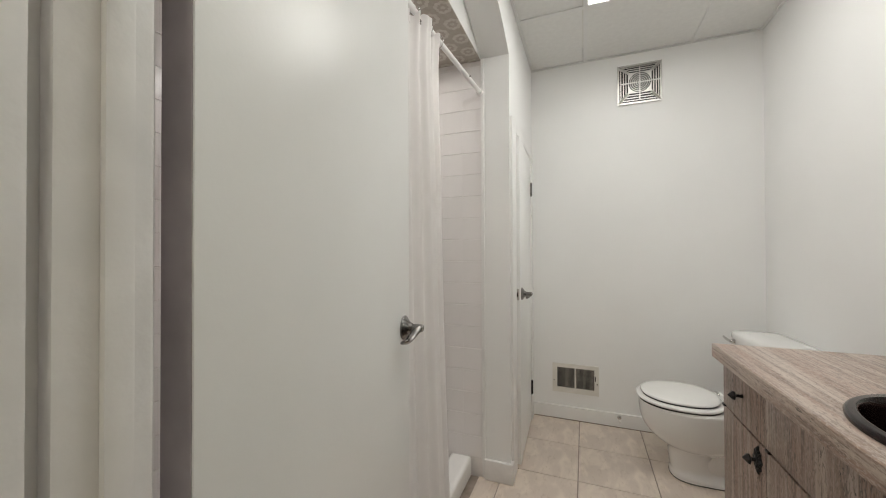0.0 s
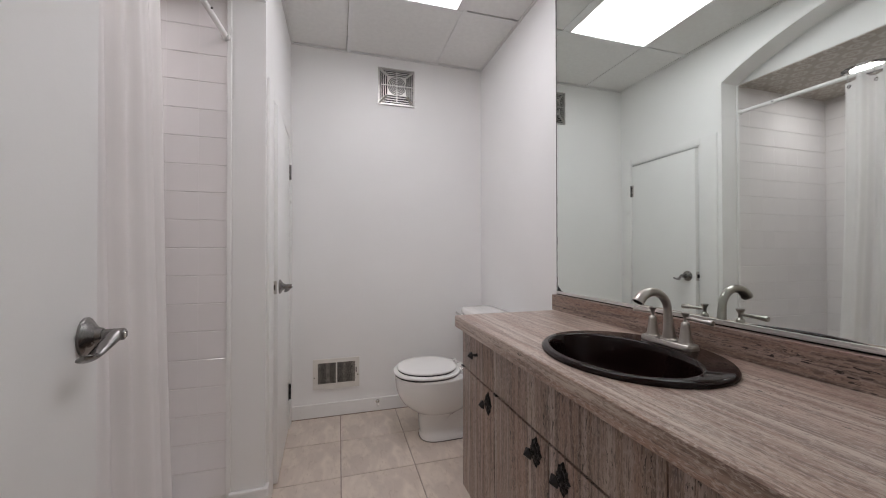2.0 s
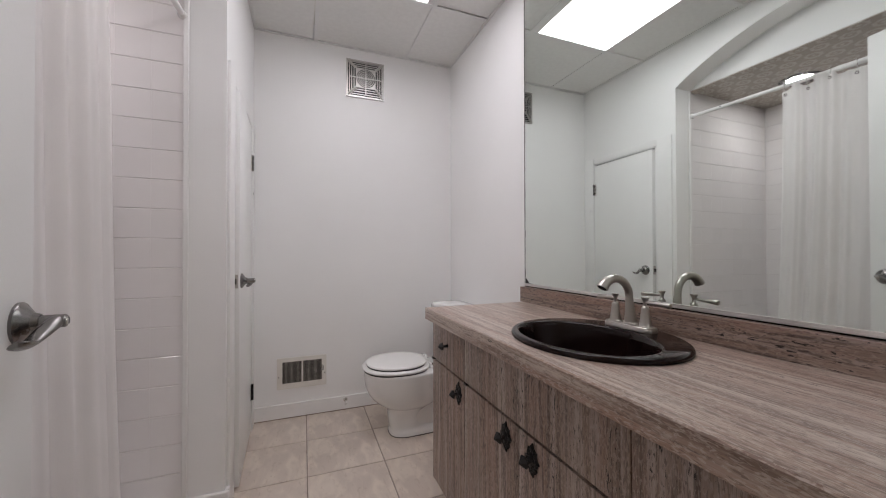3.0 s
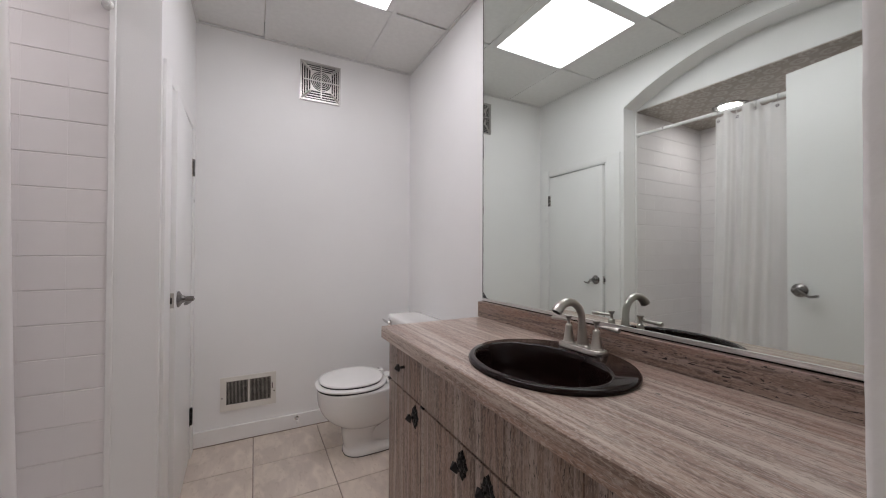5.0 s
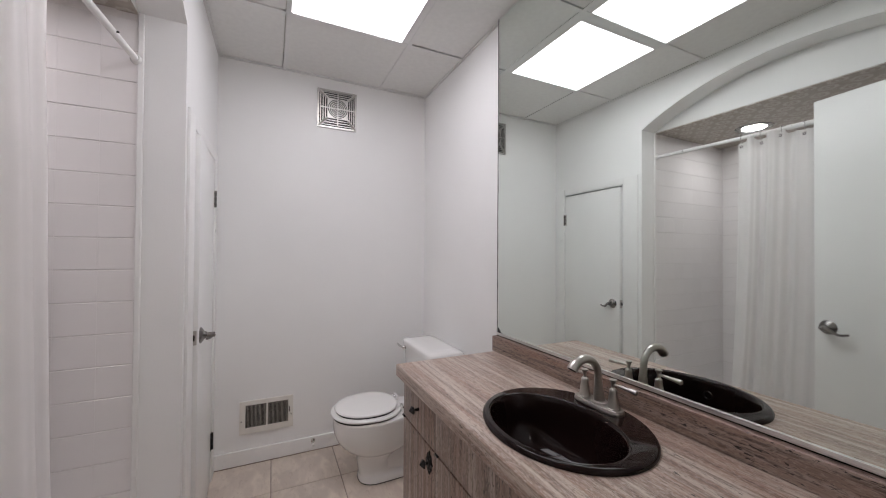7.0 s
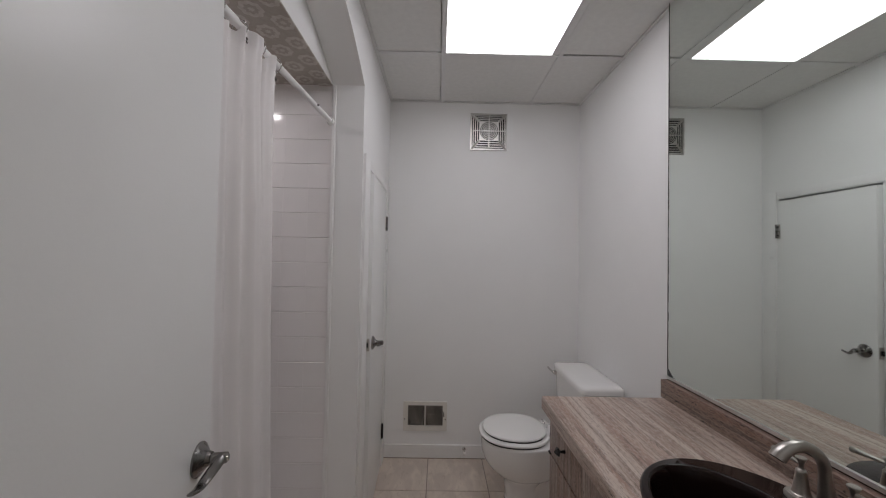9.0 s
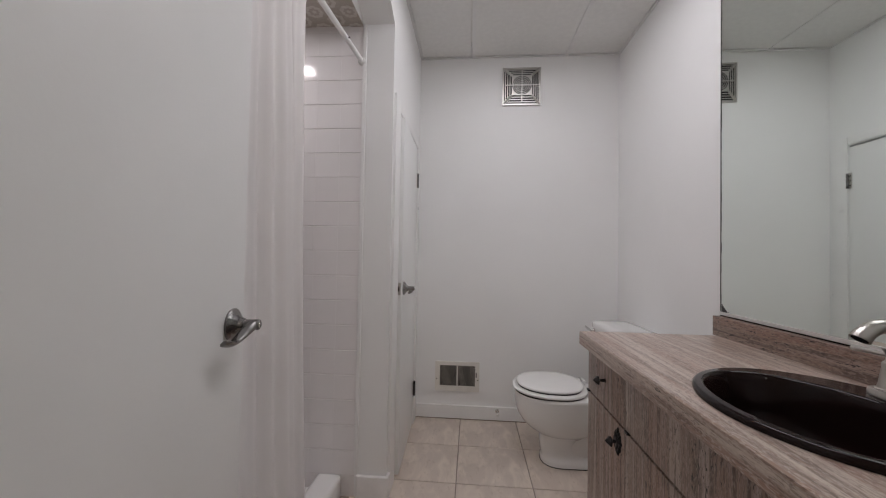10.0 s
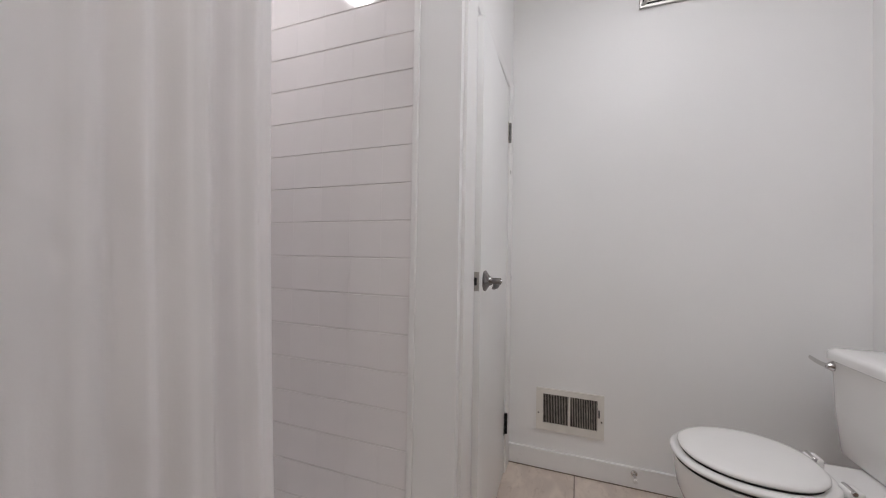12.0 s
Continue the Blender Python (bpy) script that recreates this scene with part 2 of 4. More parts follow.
def rod(bm, a, b, r, n=20, round_end=0.0):
    a, b = Vector(a), Vector(b)
    ln = (b - a).length
    prof = [(0, r), (ln, r)] if not round_end else [(0, r - round_end), (round_end, r), (ln - round_end, r), (ln, r - round_end)]
    return lathe(bm, a, b - a, prof, n)


def tube(bm, pts, radii, n=16, flat=1.0, up=(0, 0, 1)):
    """A tube along pts; radii one a point; flat: its thickness over its width."""
    pts = [Vector(p) for p in pts]
    rings = []
    for i, p in enumerate(pts):
        d = (pts[min(i + 1, len(pts) - 1)] - pts[max(i - 1, 0)]).normalized()
        side = d.cross(Vector(up))
        side = side.normalized() if side.length > 1e-4 else d.orthogonal().normalized()
        nor = side.cross(d)
        rings.append([p + side * math.cos(t) * radii[i] * flat + nor * math.sin(t) * radii[i] for t in (2 * math.pi * k / n for k in range(n))])
    return ring_loft(bm, rings)


def torus(bm, centre, axis, R, r, n=28, m=8):
    ax = Vector(axis).normalized()
    u = ax.orthogonal().normalized()
    w = ax.cross(u)
    c = Vector(centre)
    rings = []
    for i in range(n):
        t = 2 * math.pi * i / n
        d = u * math.cos(t) + w * math.sin(t)
        rings.append([c + d * (R + r * math.cos(s)) + ax * r * math.sin(s) for s in (2 * math.pi * k / m for k in range(m))])
    return ring_loft(bm, rings, closed=True)


def oval(cx, cy, z, rx, ry, n=48, power=2.0, back=None):
    """A ring in the level plane; back: another half-length towards +x."""
    out = []
    for i in range(n):
        t = 2 * math.pi * i / n
        c, s = math.cos(t), math.sin(t)
        e = 2 / power
        x = math.copysign(abs(c) ** e, c) * (back if back and c > 0 else rx)
        out.append((cx + x, cy + math.copysign(abs(s) ** e, s) * ry, z))
    return out


def finish(name, bm, material, smooth=None):
    me = bpy.data.meshes.new(name)
    bm.to_mesh(me)
    bm.free()
    for m in (material if isinstance(material, (list, tuple)) else [material]):
        me.materials.append(m)
    if smooth:
        for p in me.polygons:
            p.use_smooth = True
        me.set_sharp_from_angle(angle=radians(smooth))
    return me


def structure(name, bm, material, label, category, smooth=None, parent=None):
    ob = new(name, finish(name, bm, material, smooth))
    return tagged(ob, label, category, kind="structure")


def thing(name, at, label, category, group="", kind=""):
    ob = new(name)
    ob.empty_display_size = 0.05
    ob.matrix_basis = at if isinstance(at, Matrix) else Matrix.Translation(at)
    return tagged(ob, label, category, group, kind)


def root_of(ob):
    while ob.parent:
        ob = ob.parent
    return ob


def part(name, bm, material, parent, label="", smooth=None, local=False):
    """Links a bmesh as one mesh under a thing or a part; built in the world, or in the thing's own axes."""
    if not local:
        bm.transform(root_of(parent).matrix_basis.inverted())
    ob = new(name, finish(name, bm, material, smooth))
    ob.parent = parent
    return tagged(ob, label)


def piece(name, mesh, parent, at):
    ob = new(name, mesh)
    ob.parent = parent
    ob.matrix_basis = root_of(parent).matrix_basis.inverted() @ Matrix.Translation(at)
    return ob


# ---- the large structure ----
def arch_z(y):
    """Underside of the shallow arch over the shower."""
    half, rise = 0.735, 0.19
    R = (half * half + rise * rise) / (2 * rise)
    d = min(abs(y - (REVEAL_Y - half)), half)
    return SHOWER_CEIL + rise - (R - math.sqrt(R * R - d * d))


CLOSET_N, CLOSET_S, CLOSET_TOP = 2.488, 1.935, 1.722
TOP = CEIL + 0.10
bm = bmesh.new()
N = 40
y_lo, y_hi = SOUTH, REVEAL_Y
for i in range(N):
    ya, yb = y_lo + (y_hi - y_lo) * i / N, y_lo + (y_hi - y_lo) * (i + 1) / N
    za, zb = arch_z(ya), arch_z(yb)
    vs = [bm.verts.new(p) for x in (WEST, -0.64) for p in ((x, ya, za), (x, yb, zb), (x, yb, TOP), (x, ya, TOP))]
    for f in ((0, 1, 2, 3), (7, 6, 5, 4), (0, 4, 5, 1), (2, 6, 7, 3)):
        bm.faces.new([vs[k] for k in f])
bmesh.ops.remove_doubles(bm, verts=bm.verts[:], dist=1e-5)
bmesh.ops.recalc_face_normals(bm, faces=bm.faces[:])
box(bm, -0.64, WEST, REVEAL_Y, CLOSET_S, 0, TOP)
box(bm, -0.64, WEST, CLOSET_S, CLOSET_N, CLOSET_TOP, TOP)
box(bm, -0.64, WEST, CLOSET_N, NORTH, 0, TOP)
box(bm, -0.70, -0.642, SOUTH, REVEAL_Y + 0.006, SHOWER_CEIL + 0.001, TOP)
structure("wall_west", bm, PAINT, "white painted wall with a shallow arch over the shower", "wall", smooth=30)

structure("wall_north", cuboid(-0.64, EAST + 0.12, NORTH, NORTH + 0.12, -0.05, TOP), PAINT, "white satin-painted wall behind the toilet", "wall")
structure("wall_east", cuboid(EAST, EAST + 0.12, HALL, NORTH, -0.05, TOP), PAINT, "white painted wall carrying the mirror", "wall")
bm = bmesh.new()
box(bm, JAMB_E + 0.018, EAST, HALL, SOUTH, 0, TOP)
box(bm, -1.6, JAMB_W - 0.075, HALL, SOUTH, 0, TOP)
box(bm, JAMB_W - 0.075, JAMB_W - 0.018, HALL, SOUTH - 0.034, 0, TOP)
box(bm, JAMB_W - 0.075, JAMB_W - 0.046, SOUTH - 0.034, SOUTH - 0.006, 0, TOP)
box(bm, JAMB_W - 0.018, JAMB_E + 0.018, HALL, SOUTH, 2.06, TOP)
structure("wall_south", bm, PAINT, "white painted wall around the entry doorway", "wall")
# closet behind the small door
bm = bmesh.new()
box(bm, -1.05, -1.03, REVEAL_Y + 0.08, NORTH, 0, TOP)
box(bm, -1.03, -0.64, NORTH - 0.02, NORTH, 0, TOP)
structure("wall_closet", bm, HALL_PAINT, "plain dim closet wall behind the small door", "wall")

# shower walls: a bed of grout that carries the tiles
bm = bmesh.new()
box(bm, BACK_X - 0.10, -0.6401, REVEAL_Y + 0.0036, REVEAL_Y + 0.08, -0.05, TOP)
shower_end = structure("wall_shower_end", bm, GROUT, "glossy white square tiles on the shower end wall", "tiled wall")
bm = cuboid(BACK_X - 0.10, BACK_X + 0.0022, SOUTH, REVEAL_Y + 0.0018, -0.05, TOP)
shower_back = structure("wall_shower_back", bm, GROUT, "glossy white square tiles on the shower back wall", "tiled wall")
structure("shower_ceiling", cuboid(BACK_X, -0.70, SOUTH, REVEAL_Y + 0.006, SHOWER_CEIL, SHOWER_CEIL + 0.06), PAPER, "greige medallion wallpaper on the low shower ceiling", "ceiling")
structure("shower_ceiling_edge", cuboid(-0.70, -0.6425, SOUTH, REVEAL_Y + 0.006, SHOWER_CEIL - 0.004, SHOWER_CEIL + 0.0005), PAPER, "papered edge strip of the shower ceiling", "ceiling")

# floor and hall
floor = structure("floor", cuboid(-0.66, EAST + 0.12, HALL, NORTH + 0.1, -0.06, -0.004), FLOOR_GROUT, "beige stone-look tiled floor with brown grout", "floor")
structure("floor_shower_bed", cuboid(BACK_X, -0.66, SOUTH, REVEAL_Y + 0.006, -0.06, -0.004), FLOOR_GROUT, "mortar bed under the shower tray", "floor")
structure("floor_hall", cuboid(-1.3, 1.3, -1.6, HALL, -0.06, 0.0), HALL_PAINT, "plain hall floor before the bathroom door", "floor")
bm = bmesh.new()
box(bm, -1.42, -1.3, -1.6, HALL, 0, TOP)
box(bm, 1.3, 1.42, -1.6, HALL, 0, TOP)
box(bm, -1.42, 1.42, -1.72, -1.6, 0, TOP)
box(bm, EAST, 1.3, HALL, HALL + 0.1, 0, TOP)
structure("wall_hall", bm, HALL_PAINT, "plain hall walls behind the doorway", "wall")
structure("ceiling_hall", cuboid(-1.42, 1.42, -1.72, HALL, TOP - 0.02, TOP + 0.06), HALL_PAINT, "plain hall ceiling", "ceiling")

# dropped ceiling: panels in one mesh, bars in another
X_BARS = (-0.500, -0.153, 0.443, EAST)
Y_BARS = (0.20, 0.81, 1.42, 2.03, NORTH)
LIT = ((1, 1), (1, 2))
bm = bmesh.new()
for i in range(3):
    for j in range(4):
        if (i, j) not in LIT:
            sag = 0.002 * ((i * 3 + j * 5) % 4) / 3
            gap = [0.001 if i else 0.0147, 0.0145 if i == 0 else (0.0125 if i == 2 else 0.001), 0.0145 if (i + j) % 2 else 0.001, (0.0175 if i != 1 else 0.0150) if j == 3 else (0.0145 if i == 2 else 0.001)]
            box(bm, X_BARS[i] + gap[0], X_BARS[i + 1] - gap[1], max(Y_BARS[j], SOUTH) + gap[2], Y_BARS[j + 1] - gap[3], CEIL + 0.003 - sag, CEIL + 0.020)
structure("ceiling", bm, CEIL_TILE, "white lay-in panels of a dropped ceiling", "ceiling")
bm = bmesh.new()
for x in X_BARS[1:3]:
    box(bm, x - 0.011, x + 0.011, SOUTH, NORTH, CEIL - 0.004, CEIL + 0.0015)
for y in Y_BARS[1:4]:
    for i in range(3):
        a, b = X_BARS[i] + (0.011 if i else 0), X_BARS[i + 1] - (0.011 if i < 2 else 0)
        box(bm, a, b, y - 0.011, y + 0.011, CEIL - 0.0045, CEIL + 0.0012)
box(bm, WEST, WEST + 0.014, SOUTH, NORTH, CEIL - 0.005, CEIL + 0.001)
box(bm, EAST - 0.014, EAST, SOUTH, NORTH, CEIL - 0.005, CEIL + 0.001)
box(bm, WEST + 0.014, EAST - 0.014, NORTH - 0.014, NORTH, CEIL - 0.0055, CEIL + 0.001)
structure("ceiling_grid", bm, T_BAR, "white metal bars of the dropped ceiling", "ceiling grid")
structure("ceiling_slab", cuboid(-1.7, 1.45, HALL, NORTH + 0.12, TOP, TOP + 0.1), HALL_PAINT, "slab above the dropped ceiling", "ceiling")

# baseboards
bm = bmesh.new()
box(bm, WEST + 0.001, EAST, NORTH - 0.014, NORTH, 0.0050, 0.088, 0.003)
structure("baseboard_north", bm, TRIM, "white painted baseboard above a dark floor joint", "baseboard")
structure("trim_floor_joint", cuboid(WEST + 0.001, EAST, NORTH - 0.013, NORTH - 0.001, 0.0004, 0.0048), FLOOR_GROUT, "dark open joint between baseboard and floor tiles", "floor joint")
bm = bmesh.new()
box(bm, -0.628, WEST + 0.014, REVEAL_Y - 0.016, REVEAL_Y, 0.0, 0.098, 0.006, 3)
box(bm, WEST, WEST + 0.014, REVEAL_Y, CLOSET_S - 0.105, 0.0, 0.098, 0.004)
structure("baseboard_pier", bm, OLD_TRIM, "thickly painted white base wrapping the shower pier", "baseboard", smooth=40)
# bullnose strip between pier and tiles
structure("trim_shower_edge", cuboid(-0.6395, -0.622, REVEAL_Y - 0.009, REVEAL_Y - 0.0002, 0.10, SHOWER_CEIL - 0.002, 0.004, 3), TRIM, "white bullnose strip along the shower tiles", "trim", smooth=40)

# entry doorway: jambs with stop, casing on the right
bm = bmesh.new()
box(bm, JAMB_W - 0.018, JAMB_W, 0.211, SOUTH - 0.032, 0, 2.06, 0.003)
box(bm, JAMB_W, JAMB_W + 0.008, 0.236, 0.256, 0, 2.05, 0.003)
box(bm, JAMB_W - 0.018, JAMB_W + 0.006, HALL - 0.012, 0.199, 0, 2.05, 0.005)
structure("door_jamb_west", bm, OLD_TRIM, "white painted hinge jamb with a stop strip", "door frame", smooth=40)
bm = bmesh.new()
box(bm, JAMB_E, JAMB_E + 0.018, HALL - 0.012, SOUTH, 0, 2.06)
box(bm, JAMB_E - 0.010, JAMB_E, 0.222, 0.252, 0, 2.05, 0.003)
structure("door_jamb_east", bm, OLD_TRIM, "white painted latch jamb with uneven thick paint", "door frame", smooth=40)
bm = bmesh.new()
PROFILE = ((0.0, 0.0), (0.0, 0.019), (0.004, 0.0235), (0.011, 0.025), (0.016, 0.021), (0.020, 0.0205), (0.025, 0.0245), (0.037, 0.0245), (0.043, 0.019), (0.050, 0.014), (0.055, 0.0))
rings = []
for k in range(141):
    z = COUNTER_Z + 0.004 + k * 0.0095
    ring = []
    for i, (dx, dy) in enumerate(PROFILE):
        q = Vector((JAMB_E - 0.0015 + dx, SOUTH + dy * 1.12, z))
        wob = noise.noise(Vector((dx * 60, z * 7, 0.7))) * 0.0008 + max(0.0, noise.noise(Vector((dx * 90, z * 26, 5.0))) - 0.2) * (0.001 if dx < 0.022 else 0.007)
        ring.append(q + Vector((0.18 * wob if dx < 0.01 and i > 0 else 0, wob if 1 < i < len(PROFILE) - 1 else 0, 0)))
    rings.append(ring)
ring_loft(bm, rings)
structure("trim_entry_casing", bm, OLD_TRIM, "lumpy white painted door casing", "trim", smooth=40)
structure("door_head", cuboid(JAMB_W, JAMB_E, HALL - 0.012, SOUTH, 2.042, 2.06), OLD_TRIM, "white painted door head", "door frame")

# closet casing
bm = bmesh.new()
box(bm, WEST, WEST + 0.011, CLOSET_S - 0.112, CLOSET_S - 0.01, 0, CLOSET_TOP + 0.05, 0.003)
box(bm, WEST, WEST + 0.009, CLOSET_S - 0.01, CLOSET_N, CLOSET_TOP + 0.004, CLOSET_TOP + 0.05, 0.003)
box(bm, WEST, WEST + 0.009, CLOSET_N + 0.004, NORTH - 0.02, 0, CLOSET_TOP + 0.05, 0.003)
box(bm, WEST - 0.13, WEST - 0.001, CLOSET_S, CLOSET_S + 0.012, 0, CLOSET_TOP, 0.002)
box(bm, WEST - 0.13, WEST - 0.001, CLOSET_N - 0.003, CLOSET_N + 0.0, 0, CLOSET_TOP)
structure("trim_closet_casing", bm, TRIM, "flat white casing around the small closet door", "trim", smooth=40)


# ---- doors ----
def lever_set(door, u, w, z, toward, front_label):
    """A lever with a round rosette on the door's own x axis (u); toward: -1 points back to the hinge. w is the face, normal +y."""
    ros = part("rosette", lathe(bmesh.new(), (u, w, z), (0, 1, 0), [(0, 0.0325), (0.004, 0.033), (0.006, 0.0315), (0.011, 0.024), (0.017, 0.0155), (0.024, 0.0130)]), DARK_NICKEL, door, front_label, 35, True)
    part("neck", rod(bmesh.new(), (u, w + 0.012, z), (u, w + 0.054, z), 0.0105, 20, 0.002), DARK_NICKEL, ros, "", 35, True)
    rings = []
    for i in range(25):
        t = i / 24
        k = min(1.0, t / 0.66)
        ease = k * k * (3 - 2 * k)
        curl = max(0.0, (t - 0.60) / 0.40) ** 1.6
        c = Vector((u + toward * (0.002 + 0.080 * t), w + 0.043 - 0.017 * ease, z - 0.026 * ease + 0.008 * curl))
        end = max(0.0, (t - 0.90) / 0.10)
        wide = (0.0100 + 0.0022 * ease) * math.sqrt(max(0.12, 1 - end * end))
        high = 0.0100 - 0.0060 * ease + 0.0015 * math.sin(math.pi * t)
        tilt = 0.35 * ease
        ring = []
        for q in range(16):
            p, r = wide * math.cos(q * math.pi / 8), high * math.sin(q * math.pi / 8)
            ring.append(c + Vector((0, p * math.cos(tilt) - r * math.sin(tilt), p * math.sin(tilt) + r * math.cos(tilt))))
        rings.append(ring)
    part("lever", ring_loft(bmesh.new(), rings), DARK_NICKEL, ros, "", 50, True)
    b = lathe(bmesh.new(), (u, w + 0.0535, z), (0, 1, 0), [(0, 0.0065), (0.0022, 0.006), (0.0026, 0.004)])
    part("turn_button", b, CHROME, ros, "small chrome privacy button", 35, True)
    # Raised black bar imitates the shade of a slot in the button.
    part("button_slot", cuboid(u - 0.0008, u + 0.0008, w + 0.0558, w + 0.0566, z - 0.005, z + 0.005), NEAR_BLACK, ros, "", None, True)


HINGE, LATCH = Vector((-0.516, 0.316, 0)), Vector((-0.637, 1.006, 0))
ang = math.degrees(math.atan2(LATCH.y - HINGE.y, LATCH.x - HINGE.x))
W1 = (LATCH - HINGE).length
# own axes: x from hinge to latch, +y away from the room; the face to the room is y = 0
door_2 = thing("door_2", pose(HINGE.x, HINGE.y, 0.012, 0, 0, ang), "flush white entry door standing open against the shower curtain", "door", kind="structure")
part("leaf", cuboid(0, W1, 0, 0.038, 0, 1.965, 0.0025), DOOR_PAINT, door_2, "", 40, True)
# Thin strip over the hinge edge, greyer and darker than the leaf.
part("hinge_edge", cuboid(-0.0015, 0.0, 0.002, 0.037, 0.004, 1.96), DARK_EDGE, door_2, "dark grey hinge edge", None, True)
part("latch_plate", cuboid(W1, W1 + 0.0015, 0.006, 0.028, 0.86, 0.92), NICKEL, door_2, "", None, True)
for z in (0.2, 1.75):
    hg = part("hinge", rod(bmesh.new(), (-0.006, -0.004, z), (-0.006, -0.004, z + 0.085), 0.005, 12), NICKEL, door_2, "", 40, True)


def flipped_lever(door, u, z, toward, label):
    """lever_set on the face that looks along the door's own -y."""
    before = set(bpy.data.objects)
    lever_set(door, u, 0.0, z, toward, label)
    for o in set(bpy.data.objects) - before:
        me = o.data
        me.transform(Matrix.Diagonal((1, -1, 1, 1)))
        me.flip_normals()


flipped_lever(door_2, W1 - 0.051, 0.889, -1, "satin nickel lever handle with round rosette")

H2 = Vector((-0.4965, CLOSET_N - 0.004, 0))
L2 = Vector((-0.476, 1.951, 0))
ang2 = math.degrees(math.atan2(L2.y - H2.y, L2.x - H2.x))
W2 = (L2 - H2).length
# own axes: x from hinge to latch, +y towards the room
door_1 = thing("door_1", pose(H2.x, H2.y, 0.012, 0, 0, ang2), "small flush white closet door standing slightly ajar", "door", kind="structure")
part("leaf", cuboid(0, W2, -0.034, 0, 0, 1.697, 0.002), DOOR_PAINT, door_1, "", 40, True)
lever_set(door_1, W2 - 0.055, 0.0, 0.873, -1, "satin nickel lever handle with round rosette")
lp = part("latch_plate", cuboid(W2, W2 + 0.0015, -0.030, -0.005, 0.845, 0.903), NICKEL, door_1, "", None, True)
part("latch_bolt", cuboid(W2 + 0.001, W2 + 0.009, -0.024, -0.011, 0.862, 0.886, 0.003), NEAR_BLACK, lp, "", None, True)
for z in (0.165, 1.46):
    low = z < 1
    h = part("hinge", cuboid(-0.018, 0.016, 0.0005, 0.003, z, z + 0.09), IRON if low else NICKEL, door_1, "dark worn butt hinge" if low else "nickel butt hinge with dark screws", None, True)
    for k in range(3):
        part("knuckle", rod(bmesh.new(), (-0.003, 0.0065, z + 0.030 * k + 0.001), (-0.003, 0.0065, z + 0.030 * k + 0.029), 0.0068, 12, 0.001), IRON if low else DARK_NICKEL, h, "", 40, True)
    for k, sx in ((0.018, 0.008), (0.045, 0.010), (0.072, 0.008)):
        part("screw", lathe(bmesh.new(), (sx, 0.003, z + k), (0, 1, 0), [(0, 0.0045), (0.001, 0.004), (0.0012, 0.0)], 10), NEAR_BLACK, h, "", 40, True)


# ---- ceiling lights ----
def troffer(y0):
    x0, x1 = X_BARS[1] + 0.004, X_BARS[2] - 0.004
    y1 = y0 + 0.61 - 0.008
    y0 += 0.004
    lens = (-0.140, 0.396, y1 - 0.548, y1 - 0.004)
    t = thing("ceiling_light", ((x0 + x1) / 2, (y0 + y1) / 2, CEIL), "square lay-in ceiling light with a glowing white diffuser", "ceiling light", "ceiling lights over the vanity")
    z0, z1 = CEIL - 0.002, CEIL + 0.02
    bm = bmesh.new()
    box(bm, x0, lens[0], y0, y1, z0, z1)
    box(bm, lens[1], x1, y0, y1, z0, z1)
    box(bm, lens[0], lens[1], y0, lens[2], z0, z1)
    box(bm, lens[0], lens[1], lens[3], y1, z0, z1)
    part("frame", bm, T_BAR, t, "white metal frame")
    part("diffuser", cuboid(lens[0], lens[1], lens[2], lens[3], CEIL, CEIL + 0.004), PANEL, t, "glowing white diffuser")
    part("housing", cuboid(x0, x1, y0, y1, z1, z1 + 0.05), T_BAR, t)


troffer(1.42)
troffer(0.81)

down = thing("downlight", (-1.09, 1.44, SHOWER_CEIL), "round recessed shower light with a nickel ring", "downlight")
part("ring", lathe(bmesh.new(), (-1.09, 1.44, SHOWER_CEIL - 0.001), (0, 0, -1), [(0, 0.098), (0.006, 0.096), (0.010, 0.088), (0.007, 0.072), (0.003, 0.063), (0.0, 0.062)], 40), DARK_NICKEL, down, "", 40)
part("lens", lathe(bmesh.new(), (-1.09, 1.44, SHOWER_CEIL - 0.002), (0, 0, -1), [(0, 0.061), (0.004, 0.057), (0.007, 0.034), (0.008, 0.0)], 32), DOWN, down, "glowing frosted lens", 40)

# Unseen lamp added in the hall to fill the doorway and lower walls.
hall_fill_lamp = thing("hall_fill_lamp", (0.0, -0.75, TOP - 0.02), "unseen round ceiling lamp added in the hall as warm fill", "ceiling lamp")
part("pan", lathe(bmesh.new(), (0.0, -0.75, TOP - 0.021), (0, 0, -1), [(0, 0.17), (0.015, 0.168), (0.02, 0.155)], 36), T_BAR, hall_fill_lamp, "", 40)
part("glass", lathe(bmesh.new(), (0.0, -0.75, TOP - 0.041), (0, 0, -1), [(0, 0.15), (0.03, 0.14), (0.06, 0.10), (0.075, 0.04), (0.078, 0.0)], 36), HALL_FILL, hall_fill_lamp, "glowing warm glass of the added fill lamp", 40)

# ---- shower: tray, rod, curtain ----
tray = thing("shower_tray", (-1.07, 1.05, 0), "white moulded shower tray with a rounded threshold", "shower tray")
bm = bmesh.new()
box(bm, -0.80, -0.692, SOUTH + 0.004, REVEAL_Y - 0.001, -0.004, 0.098, 0.022, 4)
part("threshold", bm, ACRYLIC, tray, "", 45)
part("pan", cuboid(BACK_X + 0.006, -0.80, SOUTH + 0.004, REVEAL_Y - 0.001, -0.004, 0.03, 0.006), ACRYLIC, tray, "", 45)
part("drain", lathe(bmesh.new(), (-1.1, 1.05, 0.03), (0, 0, 1), [(0, 0.05), (0.002, 0.048), (0.002, 0.0)]), CHROME, tray, "", 35)

